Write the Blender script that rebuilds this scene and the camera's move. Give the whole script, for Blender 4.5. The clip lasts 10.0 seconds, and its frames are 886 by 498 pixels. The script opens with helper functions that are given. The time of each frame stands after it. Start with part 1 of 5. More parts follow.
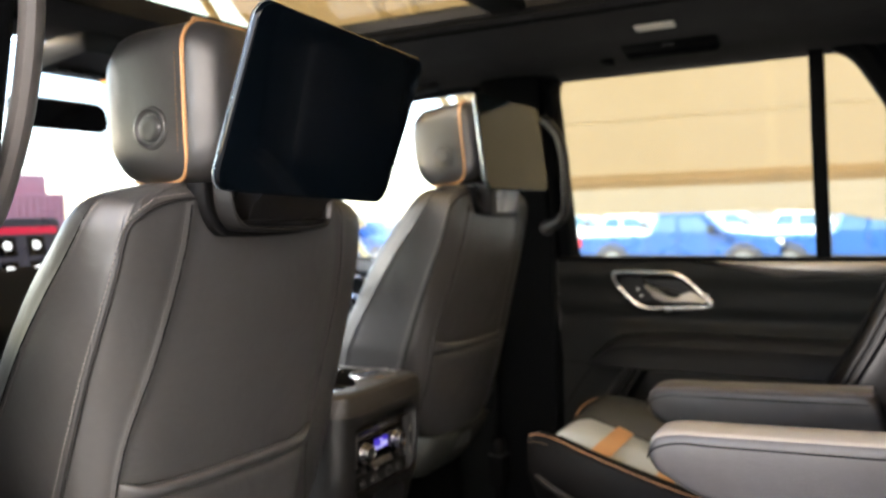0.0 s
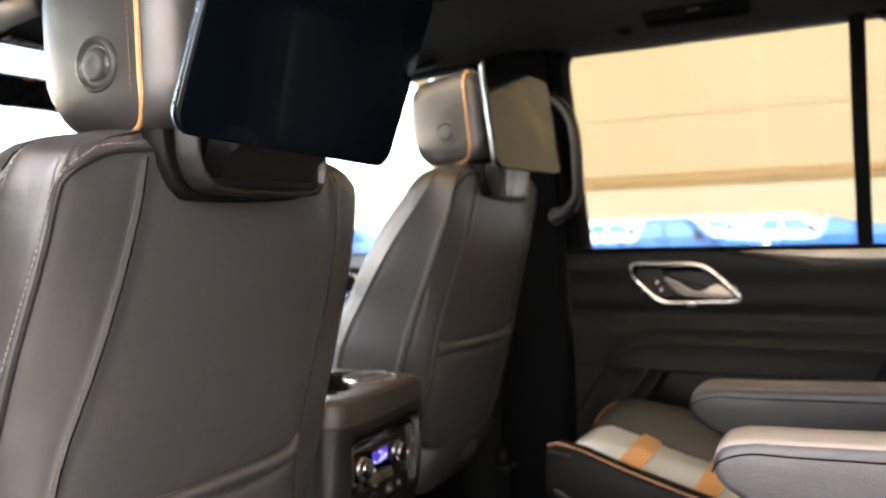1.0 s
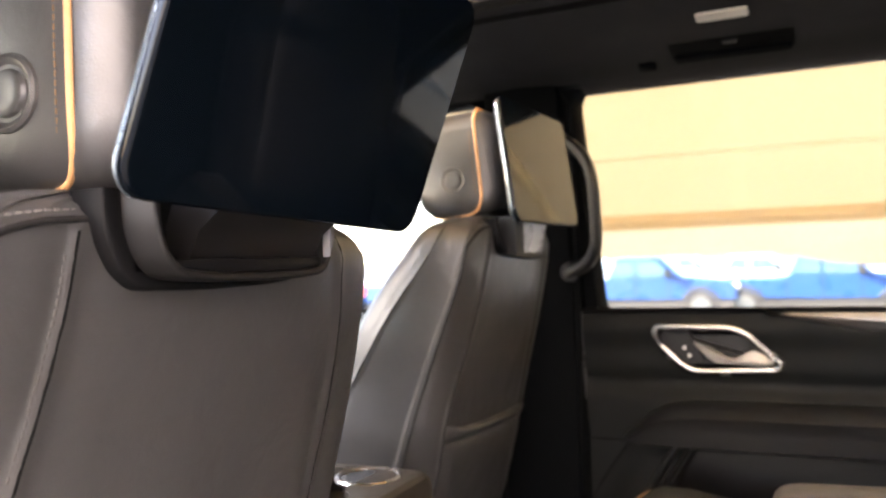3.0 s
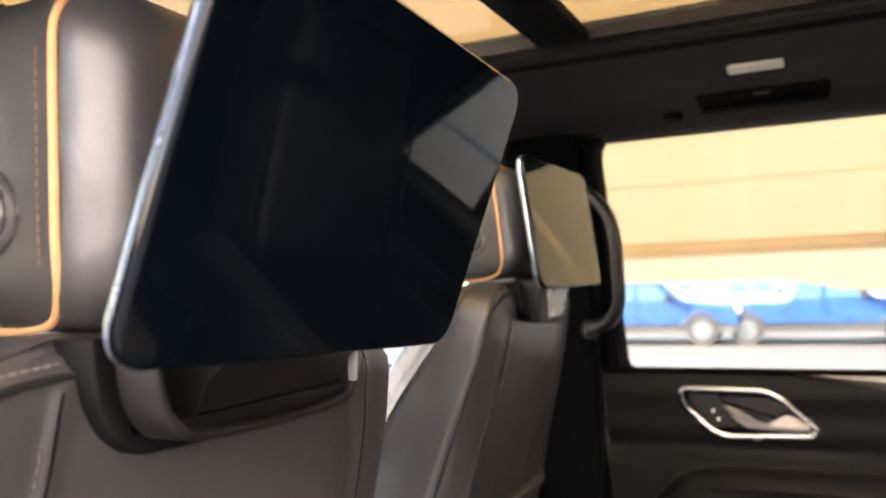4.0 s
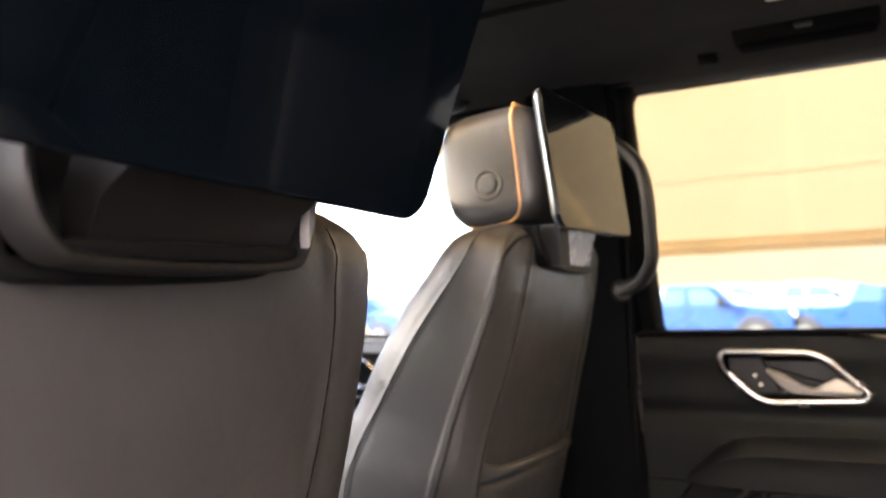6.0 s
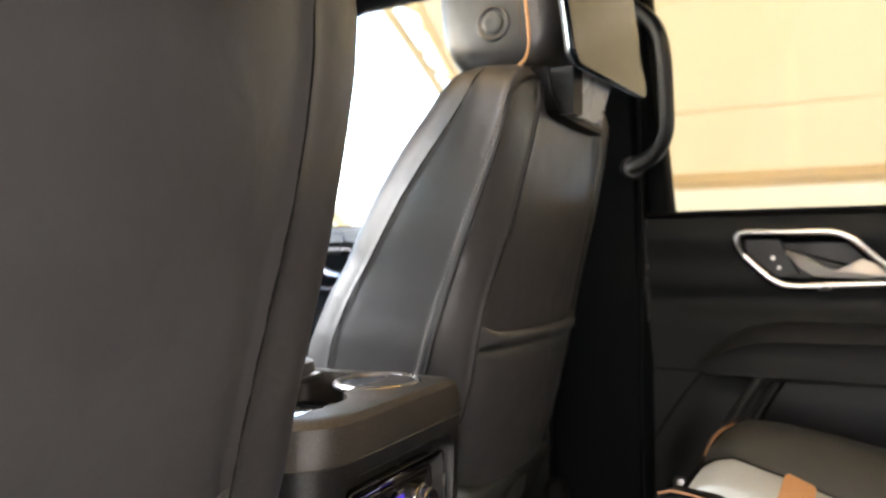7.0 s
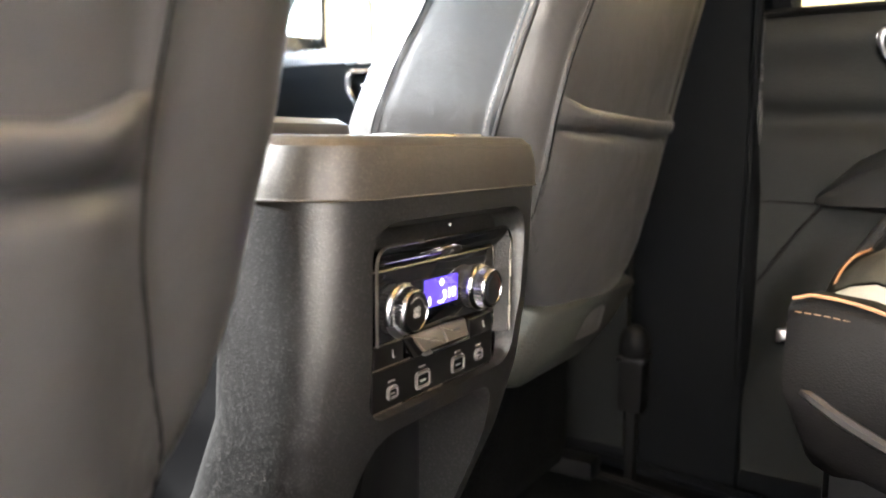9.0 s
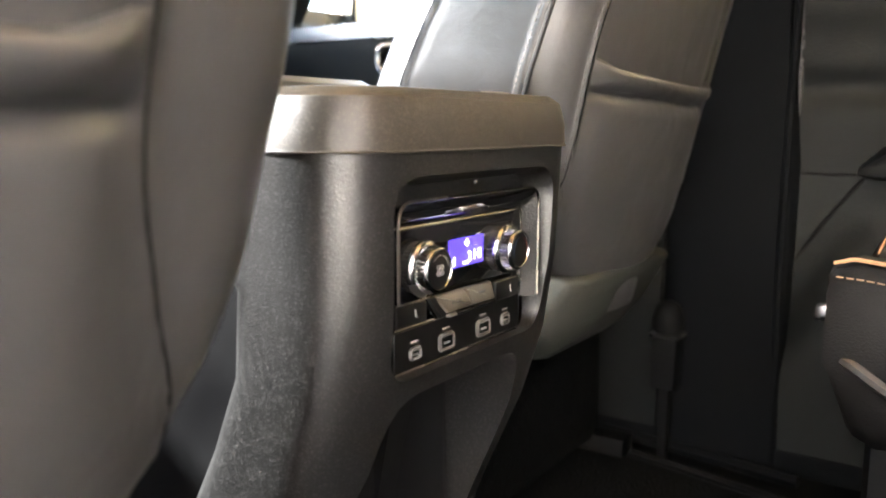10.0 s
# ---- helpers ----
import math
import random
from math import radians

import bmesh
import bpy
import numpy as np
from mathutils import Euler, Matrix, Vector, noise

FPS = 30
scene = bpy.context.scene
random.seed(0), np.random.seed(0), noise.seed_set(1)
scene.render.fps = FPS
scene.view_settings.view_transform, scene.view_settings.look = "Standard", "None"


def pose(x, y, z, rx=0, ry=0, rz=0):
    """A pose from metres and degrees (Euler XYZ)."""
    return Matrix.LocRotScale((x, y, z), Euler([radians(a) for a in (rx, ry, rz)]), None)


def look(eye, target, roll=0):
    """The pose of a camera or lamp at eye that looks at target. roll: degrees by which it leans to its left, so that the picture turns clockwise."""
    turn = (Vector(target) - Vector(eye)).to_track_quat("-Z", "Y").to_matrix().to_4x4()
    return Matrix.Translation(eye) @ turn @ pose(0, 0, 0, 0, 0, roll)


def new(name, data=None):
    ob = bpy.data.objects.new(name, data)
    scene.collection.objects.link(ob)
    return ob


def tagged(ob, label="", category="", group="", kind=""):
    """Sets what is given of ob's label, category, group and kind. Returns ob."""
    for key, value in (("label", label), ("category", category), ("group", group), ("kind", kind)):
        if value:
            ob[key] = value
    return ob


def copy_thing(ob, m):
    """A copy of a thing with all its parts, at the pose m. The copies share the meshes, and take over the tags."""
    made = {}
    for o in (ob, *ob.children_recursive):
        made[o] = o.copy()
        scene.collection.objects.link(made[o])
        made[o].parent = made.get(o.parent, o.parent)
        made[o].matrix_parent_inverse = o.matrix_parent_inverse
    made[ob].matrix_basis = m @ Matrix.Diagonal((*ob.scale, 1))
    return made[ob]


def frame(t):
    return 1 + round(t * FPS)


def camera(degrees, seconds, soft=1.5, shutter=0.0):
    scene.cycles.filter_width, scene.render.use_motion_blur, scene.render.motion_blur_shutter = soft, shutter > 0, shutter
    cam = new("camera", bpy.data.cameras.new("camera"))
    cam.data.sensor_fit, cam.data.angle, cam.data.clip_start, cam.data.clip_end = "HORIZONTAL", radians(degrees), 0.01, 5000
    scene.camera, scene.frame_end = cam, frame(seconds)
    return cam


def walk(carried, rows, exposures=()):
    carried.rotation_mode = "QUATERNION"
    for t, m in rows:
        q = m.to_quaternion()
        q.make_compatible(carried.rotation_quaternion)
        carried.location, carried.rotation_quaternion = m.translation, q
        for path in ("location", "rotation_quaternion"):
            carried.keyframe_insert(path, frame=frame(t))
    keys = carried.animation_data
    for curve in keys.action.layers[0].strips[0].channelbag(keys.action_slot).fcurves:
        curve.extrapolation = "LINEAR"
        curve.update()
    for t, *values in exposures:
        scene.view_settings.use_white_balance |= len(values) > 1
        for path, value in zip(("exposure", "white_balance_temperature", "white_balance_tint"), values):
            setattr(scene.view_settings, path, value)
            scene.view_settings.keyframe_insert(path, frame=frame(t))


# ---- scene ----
cam = camera(57.8, 10.0, soft=2.0)
# a small real aperture: the nearest leather and the yard outside go soft
cam.data.dof.use_dof = True
cam.data.dof.focus_distance = 0.62
cam.data.dof.aperture_fstop = 6.5
PATH = [
    (0, (-1.202, -0.35, 0.823), (0.552, 0.607, 0.74), -1.5),
    (0.5, (-1.132, -0.295, 0.801), (0.629, 0.65, 0.725), -1.7),
    (1, (-1.058, -0.23, 0.777), (0.715, 0.693, 0.714), -1.9),
    (1.5, (-0.99, -0.169, 0.765), (0.799, 0.724, 0.711), -2.0),
    (2, (-0.951, -0.139, 0.759), (0.849, 0.732, 0.726), -2.0),
    (2.5, (-0.914, -0.109, 0.778), (0.893, 0.748, 0.771), -1.9),
    (3, (-0.889, -0.073, 0.818), (0.921, 0.777, 0.847), -1.9),
    (4.5, (-0.808, -0.005, 0.898), (0.996, 0.851, 1.008), -2.1),
    (5, (-0.797, -0.04, 0.896), (0.979, 0.87, 1.025), -2.6),
    (5.2, (-0.79, -0.042, 0.884), (0.973, 0.894, 1.017), -2.5),
    (6.3, (-0.715, -0.006, 0.756), (1.042, 0.947, 0.837), -1.7),
    (6.5, (-0.695, 0.008, 0.73), (1.068, 0.951, 0.773), -1.5),
    (7, (-0.644, 0.045, 0.676), (1.125, 0.977, 0.643), -1.2),
    (7.5, (-0.596, 0.087, 0.635), (1.172, 1.014, 0.505), -0.7),
    (8, (-0.536, 0.116, 0.58), (1.223, 1.046, 0.379), 0.2),
    (8.5, (-0.492, 0.139, 0.542), (1.235, 1.117, 0.297), 0.2),
    (9, (-0.476, 0.143, 0.522), (1.201, 1.2, 0.255), 0.3),
    (9.5, (-0.464, 0.144, 0.511), (1.183, 1.243, 0.224), 0.3),
    (10, (-0.462, 0.145, 0.502), (1.165, 1.268, 0.199), 0.1),
]
EXPO = 2.60
walk(cam, [(t, look(eye, target, roll)) for t, eye, target, roll in PATH], [(t, EXPO + e, k, tint) for t, e, k, tint in ((0.0, 1.50, 6550, 15), (2.5, 2.03, 6800, 24), (5.0, 1.84, 6800, 22), (6.5, 2.00, 6800, 24), (7.0, 1.86, 6450, 17), (7.5, 2.0, 6500, 17), (8.0, 2.5, 6500, 15), (9.0, 3.30, 6600, 15), (10.0, 3.30, 6650, 15))])

# ---- world and sun: bright hazy day outside, the vehicle stands under a translucent tent ----
world = bpy.data.worlds.new("world")
scene.world = world
world.use_nodes = True
wn = world.node_tree
sky = wn.nodes.new("ShaderNodeTexSky")
sky.sky_type = 'NISHITA'
sky.sun_disc = False
sky.sun_elevation = radians(28)
sky.sun_rotation = radians(-22)
sky.dust_density = 1.2
sky.air_density = 1.0
wn.links.new(sky.outputs[0], wn.nodes["Background"].inputs[0])
wn.nodes["Background"].inputs[1].default_value = 0.125
sun = new("sun", bpy.data.lights.new("sun", 'SUN'))
sun.data.energy = 2.9
sun.data.angle = radians(2.0)
sun.data.color = (1.0, 0.96, 0.91)
sun.matrix_world = look((-12, 30, 17.4), (0, 0, 0))


# ---- materials ----
def material(name, color, rough=0.5, metal=0.0, grain=0.0, grain_size=0.001, mottled=0.15, mottle_size=0.08, spec=0.5, coat=0.0,
             rough_var=0.08, sheen=0.0, wrinkle=0.0, sparkle=0.0):
    """A surface with colour and gloss varied at two scales and a fine relief; sizes in metres."""
    m = bpy.data.materials.new(name)
    m.use_nodes = True
    t = m.node_tree
    b = t.nodes["Principled BSDF"]
    b.inputs["Metallic"].default_value = metal
    b.inputs["Specular IOR Level"].default_value = spec
    b.inputs["Coat Weight"].default_value = coat
    b.inputs["Coat Roughness"].default_value = 0.05
    b.inputs["Sheen Weight"].default_value = sheen
    co = t.nodes.new("ShaderNodeTexCoord")
    n1 = t.nodes.new("ShaderNodeTexNoise")
    n1.inputs["Scale"].default_value = 1 / mottle_size
    n1.inputs["Detail"].default_value = 5
    n2 = t.nodes.new("ShaderNodeTexNoise")
    n2.inputs["Scale"].default_value = 9 / mottle_size
    n2.inputs["Detail"].default_value = 3
    for n in (n1, n2):
        t.links.new(co.outputs["Object"], n.inputs["Vector"])
    add = t.nodes.new("ShaderNodeMath")
    add.operation = 'ADD'
    t.links.new(n1.outputs[0], add.inputs[0])
    t.links.new(n2.outputs[0], add.inputs[1])
    ramp = t.nodes.new("ShaderNodeMapRange")
    ramp.inputs[1].default_value, ramp.inputs[2].default_value = 0.6, 1.4
    ramp.inputs[3].default_value, ramp.inputs[4].default_value = 1 - mottled, 1 + mottled
    t.links.new(add.outputs[0], ramp.inputs[0])
    mul = t.nodes.new("ShaderNodeVectorMath")
    mul.operation = 'MULTIPLY'
    mul.inputs[0].default_value = color
    t.links.new(ramp.outputs[0], mul.inputs[1])
    t.links.new(mul.outputs[0], b.inputs["Base Color"])
    rr = t.nodes.new("ShaderNodeMapRange")
    rr.inputs[1].default_value, rr.inputs[2].default_value = 0.3, 0.7
    rr.inputs[3].default_value, rr.inputs[4].default_value = max(0.02, rough - rough_var), min(1, rough + rough_var)
    t.links.new(n1.outputs[0], rr.inputs[0])
    t.links.new(rr.outputs[0], b.inputs["Roughness"])
    if grain:
        v = t.nodes.new("ShaderNodeTexVoronoi")
        v.inputs["Scale"].default_value = 1 / grain_size
        t.links.new(co.outputs["Object"], v.inputs["Vector"])
        bump = t.nodes.new("ShaderNodeBump")
        bump.inputs["Strength"].default_value = grain
        bump.inputs["Distance"].default_value = grain_size * 0.5
        t.links.new(v.outputs["Distance"], bump.inputs["Height"])
        t.links.new(bump.outputs[0], b.inputs["Normal"])
        if sparkle:
            # paler specks, one grain cell at a time, painted in for the grain's glints
            fl = t.nodes.new("ShaderNodeMapRange")
            fl.inputs[1].default_value, fl.inputs[2].default_value = 0.62, 1.0
            fl.inputs[3].default_value, fl.inputs[4].default_value = 0.6, 0.6 + sparkle
            t.links.new(v.outputs["Color"], fl.inputs[0])
            sp = t.nodes.new("ShaderNodeVectorMath")
            sp.operation = 'MULTIPLY'
            t.links.new(mul.outputs[0], sp.inputs[0])
            t.links.new(fl.outputs[0], sp.inputs[1])
            t.links.new(sp.outputs[0], b.inputs["Base Color"])
        if wrinkle:
            w = t.nodes.new("ShaderNodeTexNoise")
            w.inputs["Scale"].default_value = 22
            w.inputs["Detail"].default_value = 3
            w.inputs["Distortion"].default_value = 0.6
            t.links.new(co.outputs["Object"], w.inputs["Vector"])
            fold = t.nodes.new("ShaderNodeBump")
            fold.inputs["Strength"].default_value = wrinkle
            fold.inputs["Distance"].default_value = 0.006
            t.links.new(w.outputs[0], fold.inputs["Height"])
            t.links.new(fold.outputs[0], bump.inputs["Normal"])
    return m


LEATHER = material("black_leather", (0.0395, 0.0387, 0.0387), 0.37, grain=0.22, grain_size=0.0010, mottled=0.10, spec=0.95, wrinkle=0.24)
WELT = material("polished_black_welt", (0.016, 0.0155, 0.0155), 0.5, mottled=0.08, spec=0.25)
LEATHER_GREY = material("grey_perforated_leather", (0.47, 0.51, 0.50), 0.5, grain=0.22, grain_size=0.0022, mottled=0.06)
LEATHER_DARK = material("darkened_leather", (0.0075, 0.0068, 0.0068), 0.5, grain=0.3, grain_size=0.0016, mottled=0.12)
# armrest leather paled for door light; next line paler still for its lit top
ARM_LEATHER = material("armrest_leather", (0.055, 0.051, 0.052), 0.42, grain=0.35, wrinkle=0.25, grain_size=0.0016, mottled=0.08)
ARM_TOP_LIT = material("armrest_leather_lit_top", (0.29, 0.262, 0.228), 0.35, grain=0.2, grain_size=0.0014, mottled=0.06, spec=0.7)
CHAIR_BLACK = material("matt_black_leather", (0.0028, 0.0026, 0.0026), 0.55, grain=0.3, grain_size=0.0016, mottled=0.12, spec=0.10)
OLIVE = material("olive_black_leather", (0.027, 0.0275, 0.0235), 0.55, grain=0.3, grain_size=0.0016, mottled=0.1)
PIPING = material("dull_brandy_piping", (0.24, 0.125, 0.06), 0.5, mottled=0.12)
BRANDY = material("brandy_leather", (0.62, 0.33, 0.14), 0.5, grain=0.2, grain_size=0.0015, mottled=0.1)
THREAD = material("grey_thread", (0.18, 0.168, 0.158), 0.8, mottled=0.2, mottle_size=0.01)
TAN_THREAD = material("tan_thread", (0.20, 0.125, 0.07), 0.8, mottled=0.2, mottle_size=0.01)
DARK_THREAD = material("charcoal_thread", (0.075, 0.07, 0.066), 0.8, mottled=0.2, mottle_size=0.01)
SEAM = material("dark_seam", (0.004, 0.004, 0.004), 0.9, spec=0.05)
PLASTIC = material("grained_black_plastic", (0.0045, 0.0043, 0.0042), 0.36, grain=0.30, grain_size=0.0011, mottled=0.1, rough_var=0.02, spec=0.85, sparkle=11.0)
# console plastic again, paler and warmer to stand for light on its top
PLASTIC_LIT_TOP = material("grained_console_lit_top", (0.046, 0.0405, 0.033), 0.36, grain=0.5, grain_size=0.0008, mottled=0.1, sparkle=1.4)
TRIM_BLACK = material("black_door_trim", (0.0064, 0.0073, 0.0073), 0.5, grain=0.5, grain_size=0.002, mottled=0.12, spec=0.12)
TRIM_SOFT = material("soft_black_trim", (0.0105, 0.0108, 0.0108), 0.5, grain=0.35, grain_size=0.0018, mottled=0.12, spec=0.22)
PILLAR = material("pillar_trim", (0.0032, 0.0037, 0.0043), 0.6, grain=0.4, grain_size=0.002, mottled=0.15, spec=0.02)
HEADLINER = material("black_headliner_cloth", (0.0115, 0.0108, 0.0104), 0.85, grain=0.5, grain_size=0.002, mottled=0.12, sheen=0.05, spec=0.12)
GLOSS = material("piano_black", (0.006, 0.006, 0.007), 0.05, mottled=0.1, rough_var=0.015, coat=0.5)
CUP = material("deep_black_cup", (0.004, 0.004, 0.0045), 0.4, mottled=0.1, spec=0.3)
SATIN_BLACK = material("satin_black_plastic", (0.014, 0.014, 0.015), 0.3, mottled=0.1)
SCREEN = material("screen_glass", (0.002, 0.0035, 0.0055), 0.05, spec=0.22, mottled=0.2, rough_var=0.025, mottle_size=0.12)
SCREEN_EDGE = material("screen_edge", (0.40, 0.49, 0.57), 0.25, metal=0.9, mottled=0.05)
HOUSING = material("screen_housing", (0.012, 0.012, 0.013), 0.35, mottled=0.1)
CHROME = material("satin_chrome", (0.46, 0.45, 0.44), 0.26, metal=1.0, mottled=0.04, rough_var=0.06)
CHROME_DARK = material("smoked_chrome", (0.28, 0.255, 0.22), 0.28, metal=1.0, mottled=0.06)
LEVER = material("satin_silver_lever", (0.42, 0.405, 0.39), 0.36, metal=0.25, mottled=0.05)
DARK_KNURL = material("dark_ribbed_metal", (0.05, 0.048, 0.046), 0.3, metal=0.8, mottled=0.05)
KNURL = material("knurled_chrome", (0.37, 0.37, 0.38), 0.24, metal=1.0, mottled=0.05)
ROCKER = material("champagne_metal_button", (0.205, 0.188, 0.158), 0.36, metal=0.8, mottled=0.05, mottle_size=0.02)
PORT = material("pale_port_frame", (0.062, 0.060, 0.058), 0.4, mottled=0.06)
PANEL_BLACK = material("deep_black_panel", (0.0030, 0.0029, 0.0029), 0.34, mottled=0.08, spec=0.35)
DIM_MARK = material("dim_print", (0.16, 0.155, 0.15), 0.6, mottled=0.03)
INLAY = material("smoked_metal_inlay", (0.16, 0.155, 0.15), 0.32, metal=0.8, mottled=0.04, mottle_size=0.2, rough_var=0.03)
BRACKET = material("grey_bracket_plastic", (0.16, 0.16, 0.165), 0.4, mottled=0.08)
GRIP_BLACK = material("moulded_black_grip", (0.008, 0.008, 0.0085), 0.45, mottled=0.08, spec=0.3)
GRIP_GREY = material("dull_grey_plastic", (0.075, 0.070, 0.068), 0.5, mottled=0.08)
CONSOLE_GREY = material("brown_grey_plastic", (0.010, 0.009, 0.008), 0.5, mottled=0.08)
# same support plate twice: shade in the driver's colour, sky sheen in the passenger's
ARM_SHADED = material("swing_arm_shaded", (0.007, 0.0066, 0.0066), 0.38, mottled=0.06, spec=0.35)
PLATE_LIT = material("satin_plate_lit", (0.27, 0.27, 0.275), 0.3, mottled=0.06, spec=0.6)
TRAY = material("satin_tray", (0.0085, 0.0082, 0.008), 0.4, mottled=0.06, spec=0.35)
CRADLE = material("satin_black_cradle", (0.0042, 0.0042, 0.0046), 0.42, mottled=0.05, rough_var=0.02, spec=0.12)
# the floor's shade is put into this colour, far darker than carpet itself
CARPET_SHADED = material("black_carpet_shaded", (0.0022, 0.0026, 0.0028), 0.95, grain=0.8, grain_size=0.004, mottled=0.3, spec=0.05)
BACK_PANEL = material("grey_seat_back_panel", (0.019, 0.021, 0.018), 0.6, grain=0.4, grain_size=0.002, mottled=0.15, spec=0.3)
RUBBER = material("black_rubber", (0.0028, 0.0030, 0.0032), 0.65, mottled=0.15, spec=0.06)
LAMP_LENS = material("cream_lamp_lens", (0.70, 0.66, 0.55), 0.3, mottled=0.04)
WHITE_MARK = material("white_print", (0.75, 0.75, 0.75), 0.6, mottled=0.03)
RED_MARK = material("red_print", (0.05, 0.008, 0.007), 0.6)
BLUE_MARK = material("blue_print", (0.007, 0.02, 0.045), 0.6)
CONCRETE = material("dusty_yard_asphalt", (0.052, 0.048, 0.044), 0.85, grain=0.5, grain_size=0.02, mottled=0.15, mottle_size=1.5)
BLUE_PAINT = material("blue_car_paint", (0.007, 0.050, 0.19), 0.3, coat=0.3, mottled=0.05, mottle_size=0.6)
WHITE_PAINT = material("white_car_paint", (0.55, 0.56, 0.58), 0.3, coat=0.5, mottled=0.03, mottle_size=0.6)
SILVER_PAINT = material("silver_car_paint", (0.40, 0.45, 0.50), 0.3, metal=0.3, mottled=0.03, mottle_size=0.6)
# red lightened to stand for haze and glare over the far yard
RED_PAINT = material("hazed_red_container_paint", (0.62, 0.22, 0.23), 0.5, mottled=0.15, mottle_size=0.5)
CAR_GLASS = material("tinted_car_glass", (0.05, 0.11, 0.17), 0.08, spec=0.8)
TAIL = material("red_tail_lamp", (0.45, 0.02, 0.02), 0.3)
TYRE = material("tyre_rubber", (0.03, 0.03, 0.032), 0.8)
RIM = material("dark_alloy_rim", (0.16, 0.17, 0.19), 0.35, metal=0.7)
POLE = material("cream_painted_tube", (0.62, 0.50, 0.30), 0.5, mottled=0.1, mottle_size=0.2)
EAVE = material("tan_canvas_edge", (0.23, 0.152, 0.070), 0.7, mottled=0.15, mottle_size=0.3)
SKIN = material("dark_body_paint", (0.03, 0.03, 0.032), 0.3, coat=0.5)
MIRROR = material("mirror_glass", (0.85, 0.86, 0.87), 0.02, metal=1.0, mottled=0.01, rough_var=0.0)


def emitting(name, color, strength):
    m = material(name, (0.02, 0.02, 0.02), 0.3)
    b = m.node_tree.nodes["Principled BSDF"]
    b.inputs["Emission Color"].default_value = (*color, 1)
    b.inputs["Emission Strength"].default_value = strength
    return m


LCD = emitting("violet_lcd", (0.065, 0.035, 0.60), 0.052)
LCD_MARK = emitting("lit_lcd_mark", (0.80, 0.80, 1.0), 0.11)
DISPLAY = emitting("dash_display_glow", (0.03, 0.03, 0.04), 0.1)
DISPLAY_RED = emitting("dash_display_red", (0.5, 0.02, 0.05), 0.09)
DISPLAY_ICON = emitting("dash_display_icon", (0.75, 0.8, 0.78), 0.16)
AMBER = emitting("amber_button", (1.0, 0.35, 0.05), 0.2)


def fabric(name, light, deep, faced, passing=0.62):
    """Cream tent membrane: part of the sunlight passes through."""
    m = bpy.data.materials.new(name)
    m.use_nodes = True
    t = m.node_tree
    t.nodes.remove(t.nodes["Principled BSDF"])
    out = t.nodes["Material Output"]
    d = t.nodes.new("ShaderNodeBsdfDiffuse")
    tr = t.nodes.new("ShaderNodeBsdfTranslucent")
    mix = t.nodes.new("ShaderNodeMixShader")
    mix.inputs[0].default_value = passing
    co = t.nodes.new("ShaderNodeTexCoord")
    n = t.nodes.new("ShaderNodeTexNoise")
    n.inputs["Scale"].default_value = 0.35
    n.inputs["Detail"].default_value = 3
    t.links.new(co.outputs["Object"], n.inputs["Vector"])
    mixc = t.nodes.new("ShaderNodeMix")
    mixc.data_type = 'RGBA'
    mixc.inputs["A"].default_value = (*light, 1)
    mixc.inputs["B"].default_value = (*deep, 1)
    t.links.new(n.outputs[0], mixc.inputs["Factor"])
    t.links.new(mixc.outputs["Result"], tr.inputs["Color"])
    d.inputs["Color"].default_value = (*faced, 1)
    t.links.new(d.outputs[0], mix.inputs[1])
    t.links.new(tr.outputs[0], mix.inputs[2])
    t.links.new(mix.outputs[0], out.inputs[0])
    return m


FABRIC = fabric("cream_tent_membrane", (0.246, 0.176, 0.098), (0.230, 0.163, 0.089), (0.42, 0.31, 0.18))
# for the unseen wing: passes much sun, to light the cabin from the left
FILL_WING = fabric("unseen_fill_membrane", (0.88, 0.79, 0.67), (0.85, 0.755, 0.63), (0.60, 0.53, 0.44), 0.75)
VALANCE = fabric("pale_tent_valance", (0.20, 0.162, 0.112), (0.19, 0.152, 0.102), (0.25, 0.208, 0.148), 0.45)


SEAM_TAPE = fabric("tan_seam_tape", (0.55, 0.45, 0.25), (0.52, 0.42, 0.23), (0.50, 0.39, 0.22), 0.8)


def pane(name, tint):
    """Thin window glass: clear, with a faint mirror film that grows at grazing angles."""
    m = bpy.data.materials.new(name)
    m.use_nodes = True
    t = m.node_tree
    t.nodes.remove(t.nodes["Principled BSDF"])
    out = t.nodes["Material Output"]
    tr = t.nodes.new("ShaderNodeBsdfTransparent")
    tr.inputs[0].default_value = (*tint, 1)
    gl = t.nodes.new("ShaderNodeBsdfGlossy")
    gl.inputs["Roughness"].default_value = 0.02
    fr = t.nodes.new("ShaderNodeLayerWeight")
    pw = t.nodes.new("ShaderNodeMath")
    pw.operation = 'POWER'
    pw.inputs[1].default_value = 5.0
    t.links.new(fr.outputs["Facing"], pw.inputs[0])
    rm = t.nodes.new("ShaderNodeMapRange")
    rm.inputs[3].default_value, rm.inputs[4].default_value = 0.015, 0.7
    t.links.new(pw.outputs[0], rm.inputs[0])
    mix = t.nodes.new("ShaderNodeMixShader")
    t.links.new(rm.outputs[0], mix.inputs[0])
    t.links.new(tr.outputs[0], mix.inputs[1])
    t.links.new(gl.outputs[0], mix.inputs[2])
    t.links.new(mix.outputs[0], out.inputs[0])
    return m


GLASS = pane("window_glass", (0.90, 0.93, 0.91))
DOOR_GLASS = pane("bronze_tinted_glass", (0.87, 0.875, 0.80))
